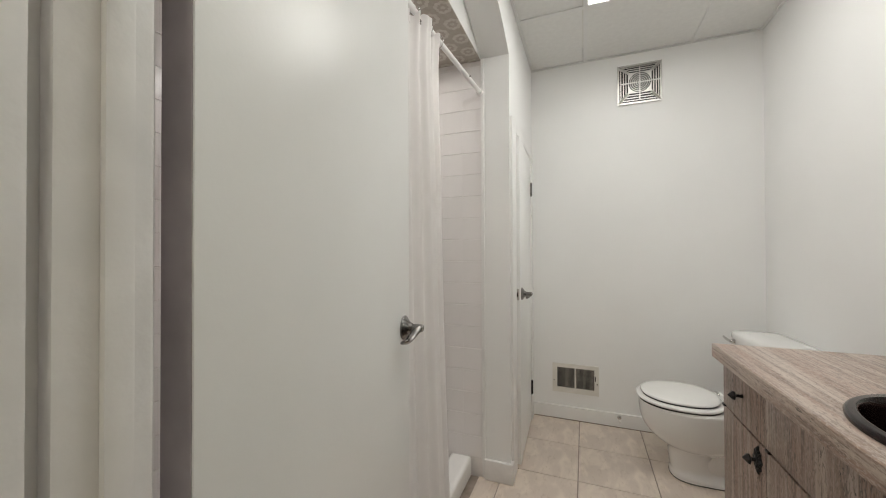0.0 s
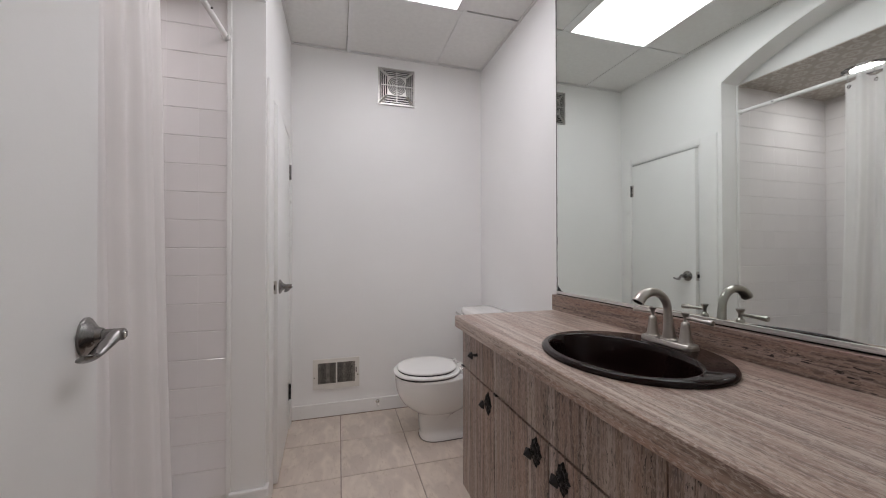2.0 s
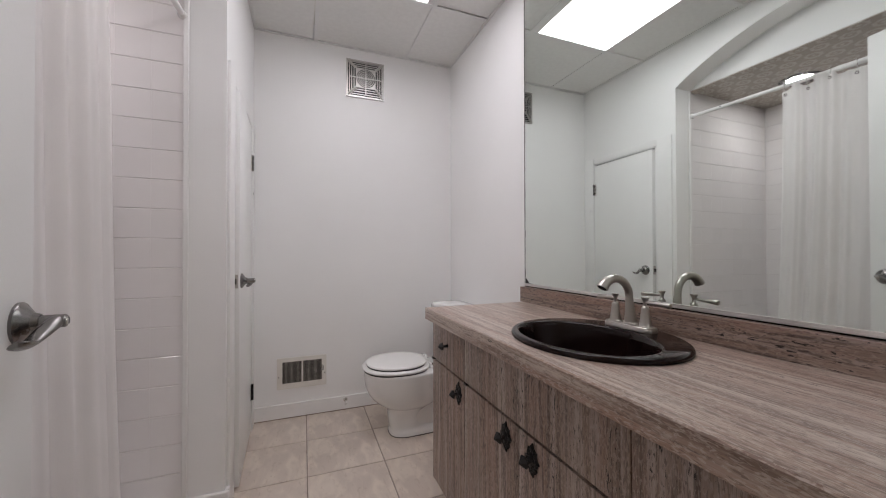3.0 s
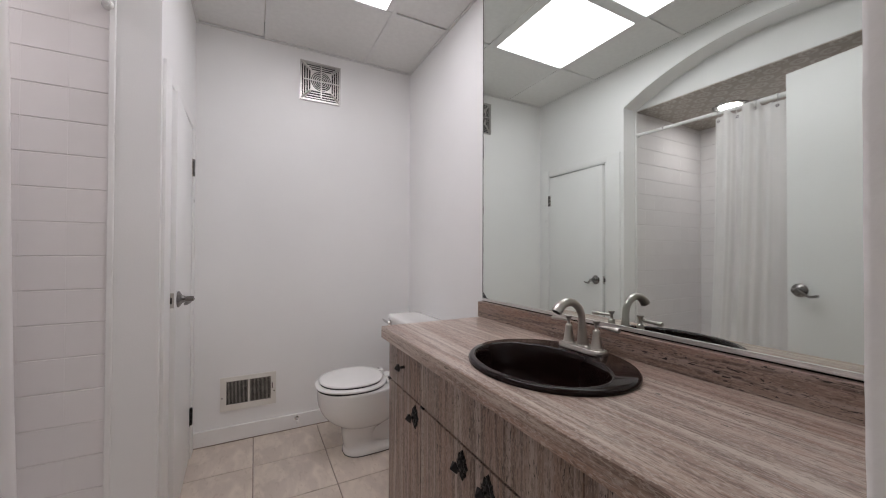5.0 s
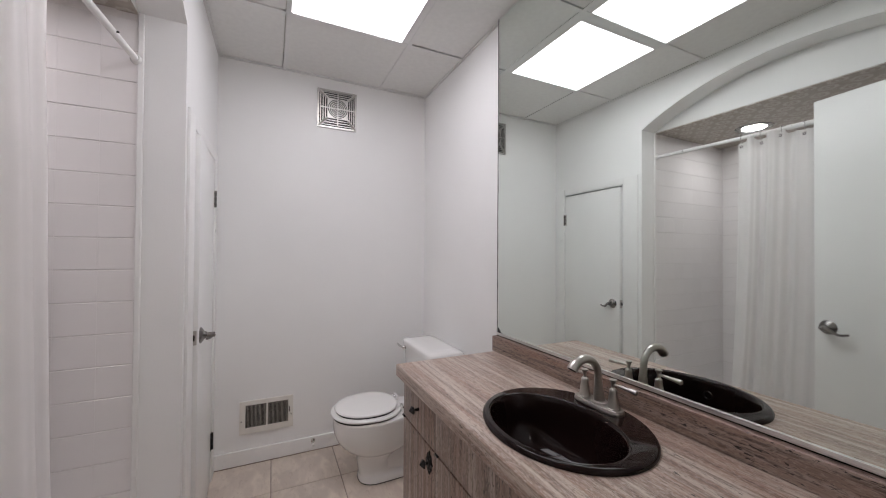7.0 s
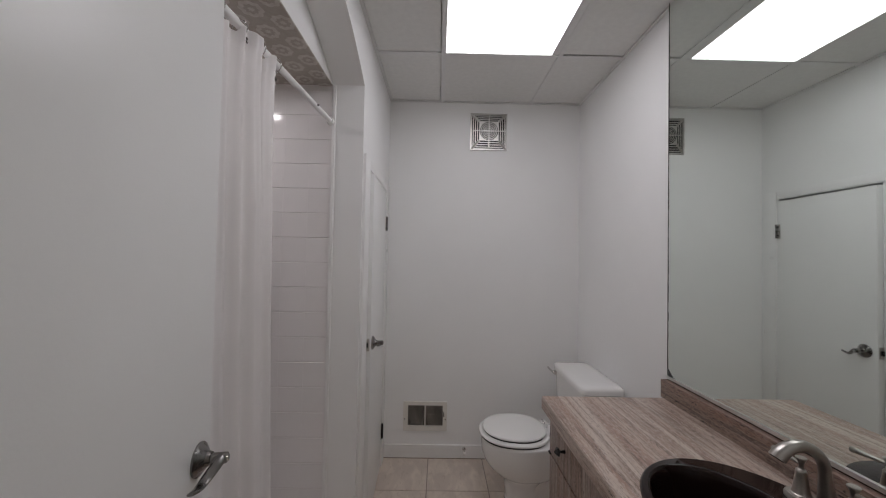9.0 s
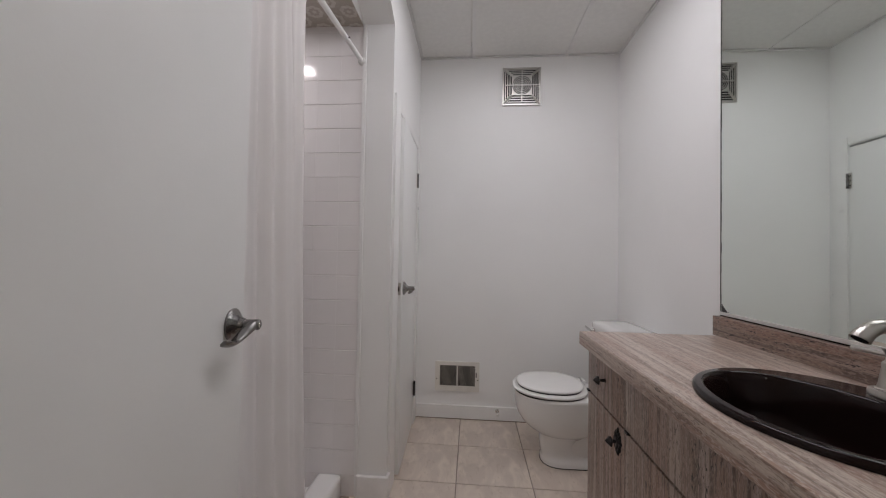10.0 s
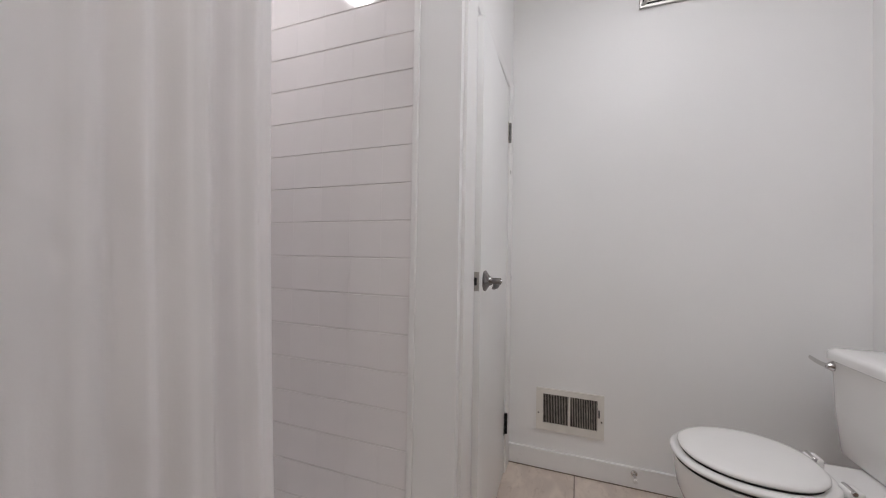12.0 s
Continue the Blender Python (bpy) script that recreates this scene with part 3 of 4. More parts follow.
ROD_A, ROD_B = Vector((-0.643, REVEAL_Y - 0.001, 1.899)), Vector((-0.727, SOUTH + 0.001, 1.893))


def on_rod(y):
    t = (ROD_A.y - y) / (ROD_A.y - ROD_B.y)
    return ROD_A.lerp(ROD_B, t)


rail = thing("curtain_rod", ROD_A, "white tension rod across the shower opening", "curtain rod")
part("tube", rod(bmesh.new(), ROD_A + (ROD_B - ROD_A) * 0.006, ROD_B, 0.0105), TRIM, rail, "", 40)
part("sleeve", rod(bmesh.new(), on_rod(1.12), ROD_B - (ROD_B - ROD_A) * 0.006, 0.0128), TRIM, rail, "wider white sleeve of the rod", 40)
for p, s in ((ROD_A, -1), (ROD_B, 1)):
    part("end_cap", lathe(bmesh.new(), p, (0, s, 0), [(0, 0.017), (0.006, 0.0175), (0.014, 0.0145), (0.020, 0.0125)]), PLASTIC, rail, "", 40)
part("stop_screw", rod(bmesh.new(), on_rod(1.62) + Vector((0.008, 0, 0)), on_rod(1.62) + Vector((0.016, 0, 0)), 0.003, 10), IRON, rail, "", 40)

# fold line of the curtain: place along the rod, stand-off towards the room
FOLD = ((1.333, -0.014), (1.318, -0.004), (1.296, 0.002), (1.270, 0.014), (1.252, 0.004), (1.236, -0.012), (1.214, -0.002), (1.186, 0.024), (1.168, 0.020), (1.145, 0.006), (1.132, 0.009), (1.106, -0.007), (1.082, 0.003),
        (1.060, 0.000), (1.035, 0.002), (1.000, -0.010), (0.960, 0.0), (0.915, -0.014), (0.870, -0.002), (0.825, -0.014), (0.780, -0.002), (0.735, -0.013), (0.690, -0.002), (0.640, -0.010), (0.590, -0.004))


def fold_at(y):
    if y >= FOLD[0][0]:
        return FOLD[0][1]
    for (ya, a), (yb, b) in zip(FOLD, FOLD[1:]):
        if y >= yb:
            k = (ya - y) / (ya - yb)
            return a + (b - a) * k * k * (3 - 2 * k)
    return FOLD[-1][1]


def curtain_point(s, h):
    """s along the curtain (0 at its free edge), h from top (0) to hem (1)."""
    y0 = 1.333 - s * 0.74
    y = y0 + 0.030 * h + 0.04 * h ** 3 - s * 0.05 * h
    p = on_rod(y)
    free = max(0.0, min(1.0, (y - 1.03) / 0.07))
    off = fold_at(y0 + 0.006 * math.sin(3.0 * h + 9 * s)) * (1 + free * min(1.0, h * 4) * (0.55 + 0.35 * h))
    pleat = 0.0013 * noise.noise(Vector((y0 * 62, h * 1.1, 3.1))) + 0.0006 * noise.noise(Vector((y0 * 150, h * 1.6, 7.7)))
    x = p.x + 0.004 + off + pleat * (0.35 + 0.65 * min(1.0, h * 6)) + 0.006 * h * free
    if y < 1.05:
        x = min(x, p.x + 0.004 + 0.012 * free)
    head = max(0.0, min(1.0, (off - 0.001) / 0.009)) * (1.0 if y > 1.04 else 0.0)
    top = 1.868 + 0.022 * head * head * (3 - 2 * head)
    return Vector((x + 0.010 * head * max(0.0, 1 - h * 12), y, top - h * (top - 0.058)))


curtain = thing("shower_curtain", (-0.66, 1.26, 0.06), "white fabric shower curtain hanging in soft folds", "shower curtain")
bm = bmesh.new()
NS, NH = 260, 44
grid = [[bm.verts.new(curtain_point(i / NS, j / NH)) for i in range(NS + 1)] for j in range(NH + 1)]
for j in range(NH):
    for i in range(NS):
        bm.faces.new((grid[j][i], grid[j][i + 1], grid[j + 1][i + 1], grid[j + 1][i]))
bmesh.ops.solidify(bm, geom=bm.faces[:], thickness=0.0012)
part("fabric", bm, CLOTH, curtain, "", 80)
bm = bmesh.new()
hem = [[bm.verts.new(curtain_point(i / NS, h) + Vector((0.0022, 0, 0))) for i in range(NS + 1)] for h in (0.0, 0.022)]
for i in range(NS):
    bm.faces.new((hem[0][i], hem[0][i + 1], hem[1][i + 1], hem[1][i]))
bmesh.ops.solidify(bm, geom=bm.faces[:], thickness=0.001)
part("top_hem", bm, CLOTH, curtain, "", 80)
for k in range(9):
    s = 0.025 + k * 0.118
    p = curtain_point(s, 0.012)
    q = on_rod(p.y)
    part("eyelet", torus(bmesh.new(), p + Vector((0.004, 0, 0)), (1, 0.2, 0), 0.0062, 0.0018, 18, 6), DARK_NICKEL, curtain, "metal eyelet", 50)
    hook = thing("curtain_ring", q, "chrome curtain ring around the rod", "curtain ring", "curtain rings on the rod")
    part("ring", torus(bmesh.new(), (q.x, q.y, q.z - 0.0085), (0.25, 1, 0), 0.0235, 0.0016, 26, 6), CHROME, hook, "", 50)
    for a in (-0.6, 0.0, 0.6):
        bead = Vector((q.x + 0.0235 * math.sin(a), q.y, q.z - 0.0085 + 0.0235 * math.cos(a)))
        part("bead", lathe(bmesh.new(), bead - Vector((0, 0.0035, 0)), (0, 1, 0), [(0, 0.001), (0.0015, 0.003), (0.0035, 0.0036), (0.0055, 0.003), (0.007, 0.001)], 10), CHROME, hook, "", 60)


# ---- vanity ----
VAN_N, VAN_S, FACE = 1.622, SOUTH + 0.002, 0.285
van = thing("vanity", ((FACE + EAST) / 2, (VAN_N + VAN_S) / 2, 0), "long vanity cabinet in vertically veined travertine laminate", "vanity cabinet")
C_BOT = COUNTER_Z - 0.046
bm = bmesh.new()
box(bm, FACE + 0.018, EAST - 0.003, VAN_S, VAN_N - 0.012, 0.075, C_BOT - 0.20)
box(bm, FACE + 0.018, FACE + 0.035, VAN_S, VAN_N - 0.012, C_BOT - 0.20, C_BOT)
box(bm, EAST - 0.02, EAST - 0.003, VAN_S, VAN_N - 0.012, C_BOT - 0.20, C_BOT)
box(bm, FACE + 0.075, EAST - 0.003, VAN_S, VAN_N - 0.03, 0.0, 0.075)
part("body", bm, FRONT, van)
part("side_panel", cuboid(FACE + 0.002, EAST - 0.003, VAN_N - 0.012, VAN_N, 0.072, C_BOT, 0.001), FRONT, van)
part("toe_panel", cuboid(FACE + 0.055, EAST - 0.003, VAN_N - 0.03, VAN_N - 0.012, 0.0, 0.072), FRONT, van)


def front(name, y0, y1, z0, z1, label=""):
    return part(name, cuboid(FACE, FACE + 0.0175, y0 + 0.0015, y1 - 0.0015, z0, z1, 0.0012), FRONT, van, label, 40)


LINE = 0.571
GAPS = (1.306, 0.984, 0.648)
drawer = front("drawer", GAPS[0], VAN_N - 0.0, LINE + 0.003, C_BOT - 0.002, "shallow drawer front")
front("false_front", GAPS[2], GAPS[0], LINE + 0.003, C_BOT - 0.002, "long fixed front below the basin")
front("end_panel", VAN_S, GAPS[2], 0.078, C_BOT - 0.002, "fixed end panel")
doors = [front("cabinet_door", a, b, 0.078, LINE - 0.004) for a, b in ((GAPS[0], VAN_N), (GAPS[1], GAPS[0]), (GAPS[2], GAPS[1]))]
# Near-black strip stands in for the shade in the groove.
part("groove_shade", cuboid(FACE + 0.012, FACE + 0.0178, GAPS[2], VAN_N - 0.012, LINE - 0.004, LINE + 0.003), NEAR_BLACK, van, "near-black strip for the shade in the groove under the drawers")


def knob(parent, y, z, plate):
    """Hammered black iron knob, with a lobed backplate on the doors."""
    bm = bmesh.new()
    if plate:
        n = 48
        rings = []
        for d, k in ((0.0, 1.0), (0.003, 1.0), (0.0062, 0.84), (0.0045, 0.62), (0.0075, 0.42), (0.0085, 0.0)):
            ring = []
            for i in range(n):
                t = 2 * math.pi * i / n
                r = 0.0165 + 0.011 * abs(math.cos(t)) ** 3 + 0.008 * abs(math.sin(t)) ** 4 + 0.0026 * math.cos(8 * t) + 0.0024 * math.cos(17 * t + 1)
                ring.append((FACE - d, y + math.sin(t) * r * 0.95 * max(k, 0.02), z + math.cos(t) * r * 1.28 * max(k, 0.02)))
            rings.append(ring)
        ring_loft(bm, rings)
        plate_ob = part("backplate", bm, IRON, parent, "lobed black iron backplate", 25)
        parent = plate_ob
        bm = bmesh.new()
    lathe(bm, (FACE, y, z), (-1, 0, 0), [(0, 0.007), (0.004, 0.0055), (0.017, 0.005), (0.019, 0.010), (0.022, 0.0155), (0.025, 0.0155), (0.038, 0.0012)], 6)
    for v in bm.verts:
        v.co += Vector((0, 1, 1)) * 0.0012 * noise.noise(v.co * 160)
    part("knob", bm, IRON, parent, "hammered black iron knob", 20)


knob(drawer, 1.458, 0.657, False)
knob(doors[0], 1.352, 0.518, True)
knob(doors[1], 1.040, 0.518, True)
knob(doors[2], 0.922, 0.518, True)
for d, y in zip(doors, (VAN_N - 0.004, GAPS[0] - 0.010, GAPS[2] + 0.006)):
    part("pivot_hinge", cuboid(FACE - 0.004, FACE + 0.012, y - 0.010, y + 0.010, LINE - 0.0045, LINE + 0.0022, 0.0015), IRON, d, "small black pivot hinge")

# sink cut-out in the counter: an oval hole bridged to the slab's edges
SCX, SCY, SRX, SRY = 0.500, 0.955, 0.203, 0.235
C_FRONT, C_NORTH = 0.256, 1.636
counter = thing("countertop", ((C_FRONT + EAST) / 2, (C_NORTH + SOUTH) / 2, COUNTER_Z), "travertine laminate countertop with streaks along its length", "countertop")
bm = bmesh.new()


def slab_outline(n):
    """Where rays from the basin's centre leave the slab."""
    x0, x1, y0, y1 = C_FRONT + 0.003, EAST - 0.001, SOUTH + 0.001, C_NORTH - 0.003
    out = []
    angs = [2 * math.pi * i / n for i in range(n)] + [math.atan2(cy - SCY, cx - SCX) % (2 * math.pi) for cx in (x0, x1) for cy in (y0, y1)]
    for t in sorted(angs):
        c, s = math.cos(t), math.sin(t)
        k = min(((x1 if c > 0 else x0) - SCX) / c if abs(c) > 1e-9 else 9e9, ((y1 if s > 0 else y0) - SCY) / s if abs(s) > 1e-9 else 9e9)
        out.append((t, SCX + c * k, SCY + s * k))
    return out


ol = slab_outline(64)
hole = [(SCX + math.cos(t) * (SRX - 0.02), SCY + math.sin(t) * (SRY - 0.02)) for t, _, _ in ol]
rings = [[(x, y, C_BOT) for x, y in hole], [(x, y, COUNTER_Z) for x, y in hole], [(x, y, COUNTER_Z) for _, x, y in ol],
         [(x + (-0.003 if x < SCX - 0.2 else 0), y + (0.003 if y > SCY + 0.6 else 0), COUNTER_Z - 0.003) for _, x, y in ol],
         [(x + (-0.003 if x < SCX - 0.2 else 0), y + (0.003 if y > SCY + 0.6 else 0), C_BOT) for _, x, y in ol]]
ring_loft(bm, rings, closed=True)
part("slab", bm, COUNTER, counter, "", 30)
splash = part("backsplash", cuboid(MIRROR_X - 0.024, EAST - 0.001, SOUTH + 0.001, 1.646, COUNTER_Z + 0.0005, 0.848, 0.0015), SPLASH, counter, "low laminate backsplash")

# drop-in basin
basin = thing("basin", (SCX, SCY, COUNTER_Z), "glossy dark brown oval drop-in basin in the countertop", "basin")
Z = COUNTER_Z


def egg(z, k, dx=0.0):
    return [(x + dx, y, zz) for x, y, zz in oval(SCX, SCY, z, SRX * k, SRY * k, 72)]


def bowl(z, rx, ry, dx):
    return oval(SCX - 0.036 + dx, SCY, z, rx, ry, 72, 2.0)


bm = bmesh.new()
ring_loft(bm, [egg(Z + 0.0005, 1.0), egg(Z + 0.007, 1.004), egg(Z + 0.0115, 0.988), egg(Z + 0.0138, 0.968),
               bowl(Z + 0.0125, 0.1535, 0.2070, 0), bowl(Z + 0.0137, 0.1510, 0.2040, 0), bowl(Z + 0.0135, 0.1485, 0.2012, 0), bowl(Z + 0.0120, 0.1455, 0.1985, 0), bowl(Z + 0.008, 0.1430, 0.1955, 0), bowl(Z - 0.004, 0.1400, 0.1900, 0), bowl(Z - 0.06, 0.135, 0.182, 0), bowl(Z - 0.115, 0.122, 0.163, 0.002),
               bowl(Z - 0.142, 0.085, 0.115, 0.01), bowl(Z - 0.150, 0.023, 0.023, 0.014)], close_start=False)
bmesh.ops.solidify(bm, geom=bm.faces[:], thickness=0.004)
part("bowl", bm, SINK, basin, "", 70)
part("drain", lathe(bmesh.new(), (SCX - 0.022, SCY, Z - 0.1505), (0, 0, 1), [(0, 0.022), (0.003, 0.021), (0.004, 0.016), (0.002, 0.0)]), DARK_NICKEL, basin, "dull metal drain ring", 35)
part("overflow", torus(bmesh.new(), (SCX - 0.036 - 0.1265, SCY, Z - 0.034), (1, 0, 0.07), 0.013, 0.0025, 24, 6), CHROME, basin, "chrome overflow ring", 60)

# faucet
FX, FY, FZ = 0.655, 0.973, Z + 0.0130
tap = thing("faucet", (FX, FY, FZ), "brushed nickel centreset faucet with gooseneck spout and two levers", "faucet")
bm = bmesh.new()
prof = [(0.0, 1.0), (0.007, 1.0), (0.009, 0.96), (0.012, 0.95), (0.0135, 0.90)]
ring_loft(bm, [oval(FX, FY, FZ + d, 0.027 * k, 0.080 * (1 - (1 - k) * 0.4), 48, 3.4) for d, k in prof])
part("base_plate", bm, NICKEL, tap, "", 30)
arc, radii = [], []
for i in range(37):
    t = i / 36
    if t < 0.34:
        k = t / 0.34
        arc.append((FX + 0.004 - 0.006 * k, FY, FZ + 0.012 + 0.080 * k))
        radii.append(0.0106 + 0.0076 * (1 - k) ** 1.7)
    else:
        k = (t - 0.34) / 0.66
        a = math.pi * 0.83 * k
        arc.append((FX - 0.002 - 0.054 * (1 - math.cos(a)), FY, FZ + 0.092 + 0.052 * math.sin(a)))
        radii.append(0.0106 + 0.0046 * k * k)
part("spout", tube(bmesh.new(), arc, radii, 24, 1.0, (0, 1, 0)), NICKEL, tap, "", 60)
part("spout_collar", lathe(bmesh.new(), (FX + 0.004, FY, FZ + 0.0125), (0, 0, 1), [(0, 0.0225), (0.0025, 0.0225), (0.004, 0.0200), (0.006, 0.0195)]), NICKEL, tap, "", 40)
# Solid black disc on the capped spout stands for its shaded inside.
part("spout_mouth", lathe(bmesh.new(), arc[-1], Vector(arc[-1]) - Vector(arc[-2]), [(0.0, 0.012), (0.0008, 0.0115), (0.0009, 0.0)], 20), NEAR_BLACK, tap, "near-black disc for the unlit spout mouth", 40)
for s in (1, -1):
    hy = FY + s * 0.0505
    h = part("valve", lathe(bmesh.new(), (FX, hy, FZ + 0.0125), (0, 0, 1), [(0, 0.0190), (0.0025, 0.0190), (0.004, 0.0168), (0.012, 0.0146), (0.044, 0.0102), (0.050, 0.0104), (0.054, 0.0092), (0.057, 0.0056), (0.063, 0.0046), (0.070, 0.0056), (0.077, 0.0092), (0.080, 0.0104), (0.0815, 0.0098), (0.082, 0.0)], 28), NICKEL, tap, "flared valve body", 35)
    a, b = Vector((FX, hy, FZ + 0.0800)), Vector((FX + 0.004, hy + s * 0.070, FZ + 0.0780))
    part("lever", tube(bmesh.new(), [a, a.lerp(b, 0.08), a.lerp(b, 0.55), a.lerp(b, 0.80), a.lerp(b, 0.975), b], [0.0034, 0.0040, 0.0050, 0.0066, 0.0074, 0.0062], 14), NICKEL, h, "", 40)

# ---- mirror ----
MY0, MY1, MZ0, MZ1 = SOUTH + 0.004, 1.640, 0.858, CEIL - 0.006
mir = thing("wall_mirror", (MIRROR_X, (MY0 + MY1) / 2, MZ0), "large frameless wall mirror with darkened edges", "mirror")
part("glass", cuboid(MIRROR_X, MIRROR_X + 0.006, MY0, MY1, MZ0, MZ1), MIRROR, mir)
part("backing", cuboid(MIRROR_X + 0.0062, EAST - 0.0005, MY0, MY1 - 0.002, MZ0, MZ1), SILVERING, mir, "dark backing board")
part("edge_line", cuboid(MIRROR_X - 0.0006, MIRROR_X + 0.006, MY1, MY1 + 0.0025, MZ0, MZ1), SILVERING, mir, "blackened mirror edge")
rng = random.Random(4)
ob_spots = []
for k in range(46):
    y = MY1 - 0.004 - k * 0.0055 * (1 + 0.4 * rng.random())
    if k < 9:
        h = 0.030 * (1 - k / 9) ** 2 + 0.002
    else:
        h = 0.0035 * rng.random() if rng.random() < 0.6 else 0.0
    if h > 0.0008:
        ob_spots.append((y - 0.0052, y, MZ0 + 0.001, MZ0 + 0.001 + h))
for k in range(40):
    z = MZ0 + 0.034 + k * 0.037
    ob_spots.append((MY1 - 0.0015 - 0.0025 * rng.random(), MY1, z, z + 0.036))
for y0, y1, z0, z1 in ob_spots:
    part("desilvered_patch", cuboid(MIRROR_X - 0.0007, MIRROR_X - 0.0002, y0, y1, z0, z1), SILVERING, mir)
ch = thing("mirror_channel", (MIRROR_X, (MY0 + MY1) / 2, 0.848), "thin aluminium channel under the mirror", "mirror channel")
part("channel", cuboid(MIRROR_X - 0.005, EAST - 0.0007, MY0, MY1 + 0.001, 0.8525, 0.858, 0.001), STRIP, ch)
# Recessed black strip put in for the dark of the gap below the channel.
part("channel_gap_shade", cuboid(MIRROR_X - 0.001, EAST - 0.0007, MY0, MY1 + 0.001, 0.8483, 0.8524), NEAR_BLACK, ch, "near-black strip for the shaded gap under the channel")
part("lip", cuboid(MIRROR_X - 0.005, MIRROR_X - 0.0012, MY0, MY1 + 0.001, 0.858, 0.864, 0.0006), STRIP, ch)

# ---- toilet ----
TY = 2.195
wc = thing("toilet", (0.40, TY, 0), "white porcelain two-piece toilet with its lid down", "toilet")
bm = bmesh.new()


def wc_ring(z, fx, half, bx=0.60, power=2.2):
    cx = fx + half * 1.15
    return oval(cx, TY, z, cx - fx, half, 56, power, back=bx - cx)


ring_loft(bm, [wc_ring(0.130, 0.226, 0.080, 0.44, 2.3), wc_ring(0.142, 0.219, 0.088, 0.46, 2.3), wc_ring(0.152, 0.205, 0.102, 0.48), wc_ring(0.164, 0.184, 0.118, 0.50), wc_ring(0.182, 0.159, 0.134, 0.52), wc_ring(0.207, 0.132, 0.149, 0.54),
               wc_ring(0.235, 0.112, 0.160, 0.55), wc_ring(0.27, 0.098, 0.168, 0.555), wc_ring(0.31, 0.093, 0.174, 0.56), wc_ring(0.347, 0.091, 0.178, 0.56), wc_ring(0.357, 0.091, 0.178, 0.56), wc_ring(0.362, 0.097, 0.172, 0.555)])
part("bowl", bm, PORCELAIN, wc, "", 60)
bm = bmesh.new()
ring_loft(bm, [wc_ring(z, fx, half, bx, 2.5) for z, fx, half, bx in ((0.004, 0.226, 0.094, 0.67), (0.018, 0.226, 0.094, 0.67), (0.026, 0.230, 0.090, 0.665), (0.034, 0.232, 0.078, 0.60), (0.055, 0.226, 0.072, 0.42), (0.10, 0.221, 0.076, 0.40), (0.125, 0.220, 0.084, 0.41), (0.145, 0.216, 0.096, 0.42), (0.156, 0.205, 0.104, 0.42))])
part("pedestal", bm, PORCELAIN, wc, "", 60)
# Thin dark ring that draws the line between foot and floor.
part("foot_joint", ring_loft(bmesh.new(), [wc_ring(z, 0.2245, 0.0955, 0.67, 2.5) for z in (0.0003, 0.0042)]), DARK_JOINT, wc, "dark joint under the foot")
part("trapway", cuboid(0.32, 0.66, TY - 0.062, TY + 0.062, 0.012, 0.31, 0.034, 4), PORCELAIN, wc, "", 60)
part("shelf", cuboid(0.42, 0.765, TY - 0.118, TY + 0.118, 0.285, 0.3625, 0.018, 4), PORCELAIN, wc, "", 60)
for nm, z0, z1, g, lab in (("seat", 0.369, 0.384, 0.0, "white plastic seat ring"), ("lid", 0.3905, 0.4040, 0.020, "closed white plastic lid")):
    bm = bmesh.new()
    bk = 0.452 - g
    r = [wc_ring(z0, 0.084 + g, 0.176 - g, bk), wc_ring(z0 + 0.004, 0.080 + g, 0.180 - g, bk + 0.004), wc_ring(z1 - 0.006, 0.080 + g, 0.180 - g, bk + 0.004), wc_ring(z1 - 0.002, 0.084 + g, 0.176 - g, bk + 0.001), wc_ring(z1, 0.094 + g, 0.166 - g, bk - 0.007)]
    if nm == "lid":
        r.append(wc_ring(z1 + 0.003, 0.16, 0.115, 0.40))
    ring_loft(bm, r)
    part(nm, bm, PLASTIC, wc, lab, 50)
# Two near-black discs draw the shade below lid and seat.
part("seat_gap_shade", ring_loft(bmesh.new(), [wc_ring(0.383, 0.1055, 0.1545, 0.428), wc_ring(0.392, 0.1055, 0.1545, 0.428)]), NEAR_BLACK, wc, "near-black disc for the shade in the gap under the lid")
part("rim_gap_shade", ring_loft(bmesh.new(), [wc_ring(0.359, 0.089, 0.171, 0.447), wc_ring(0.3705, 0.089, 0.171, 0.447)]), NEAR_BLACK, wc, "near-black disc for the shade in the gap under the seat")
for s in (1, -1):
    hb = part("seat_hinge", cuboid(0.440, 0.474, TY + s * 0.080 - 0.022, TY + s * 0.080 + 0.022, 0.361, 0.392, 0.007, 3), PLASTIC, wc, "", 50)
    part("hinge_pin", rod(bmesh.new(), (0.452, TY + s * 0.058, 0.388), (0.452, TY + s * 0.104, 0.388), 0.007, 14, 0.002), CHROME, hb, "", 40)
    bolt = part("floor_bolt", lathe(bmesh.new(), (0.478, TY + s * 0.078, 0.020), (0, 0, 1), [(0, 0.014), (0.004, 0.013), (0.005, 0.006), (0.024, 0.005), (0.034, 0.0045), (0.035, 0.0)], 12), IRON, wc, "black closet bolt", 40)
bm = bmesh.new()
t0, t1 = TY - 0.228, TY + 0.228
ring_loft(bm, [[(x, y, z) for x, y, _ in oval((fx + 0.766) / 2, TY, 0, (0.766 - fx) / 2, hw, 48, 9)] for z, fx, hw in ((0.3635, 0.582, 0.209), (0.372, 0.574, 0.217), (0.50, 0.564, 0.224), (0.652, 0.558, 0.228))])
tank = part("tank", bm, PORCELAIN, wc, "", 45)
bm = bmesh.new()
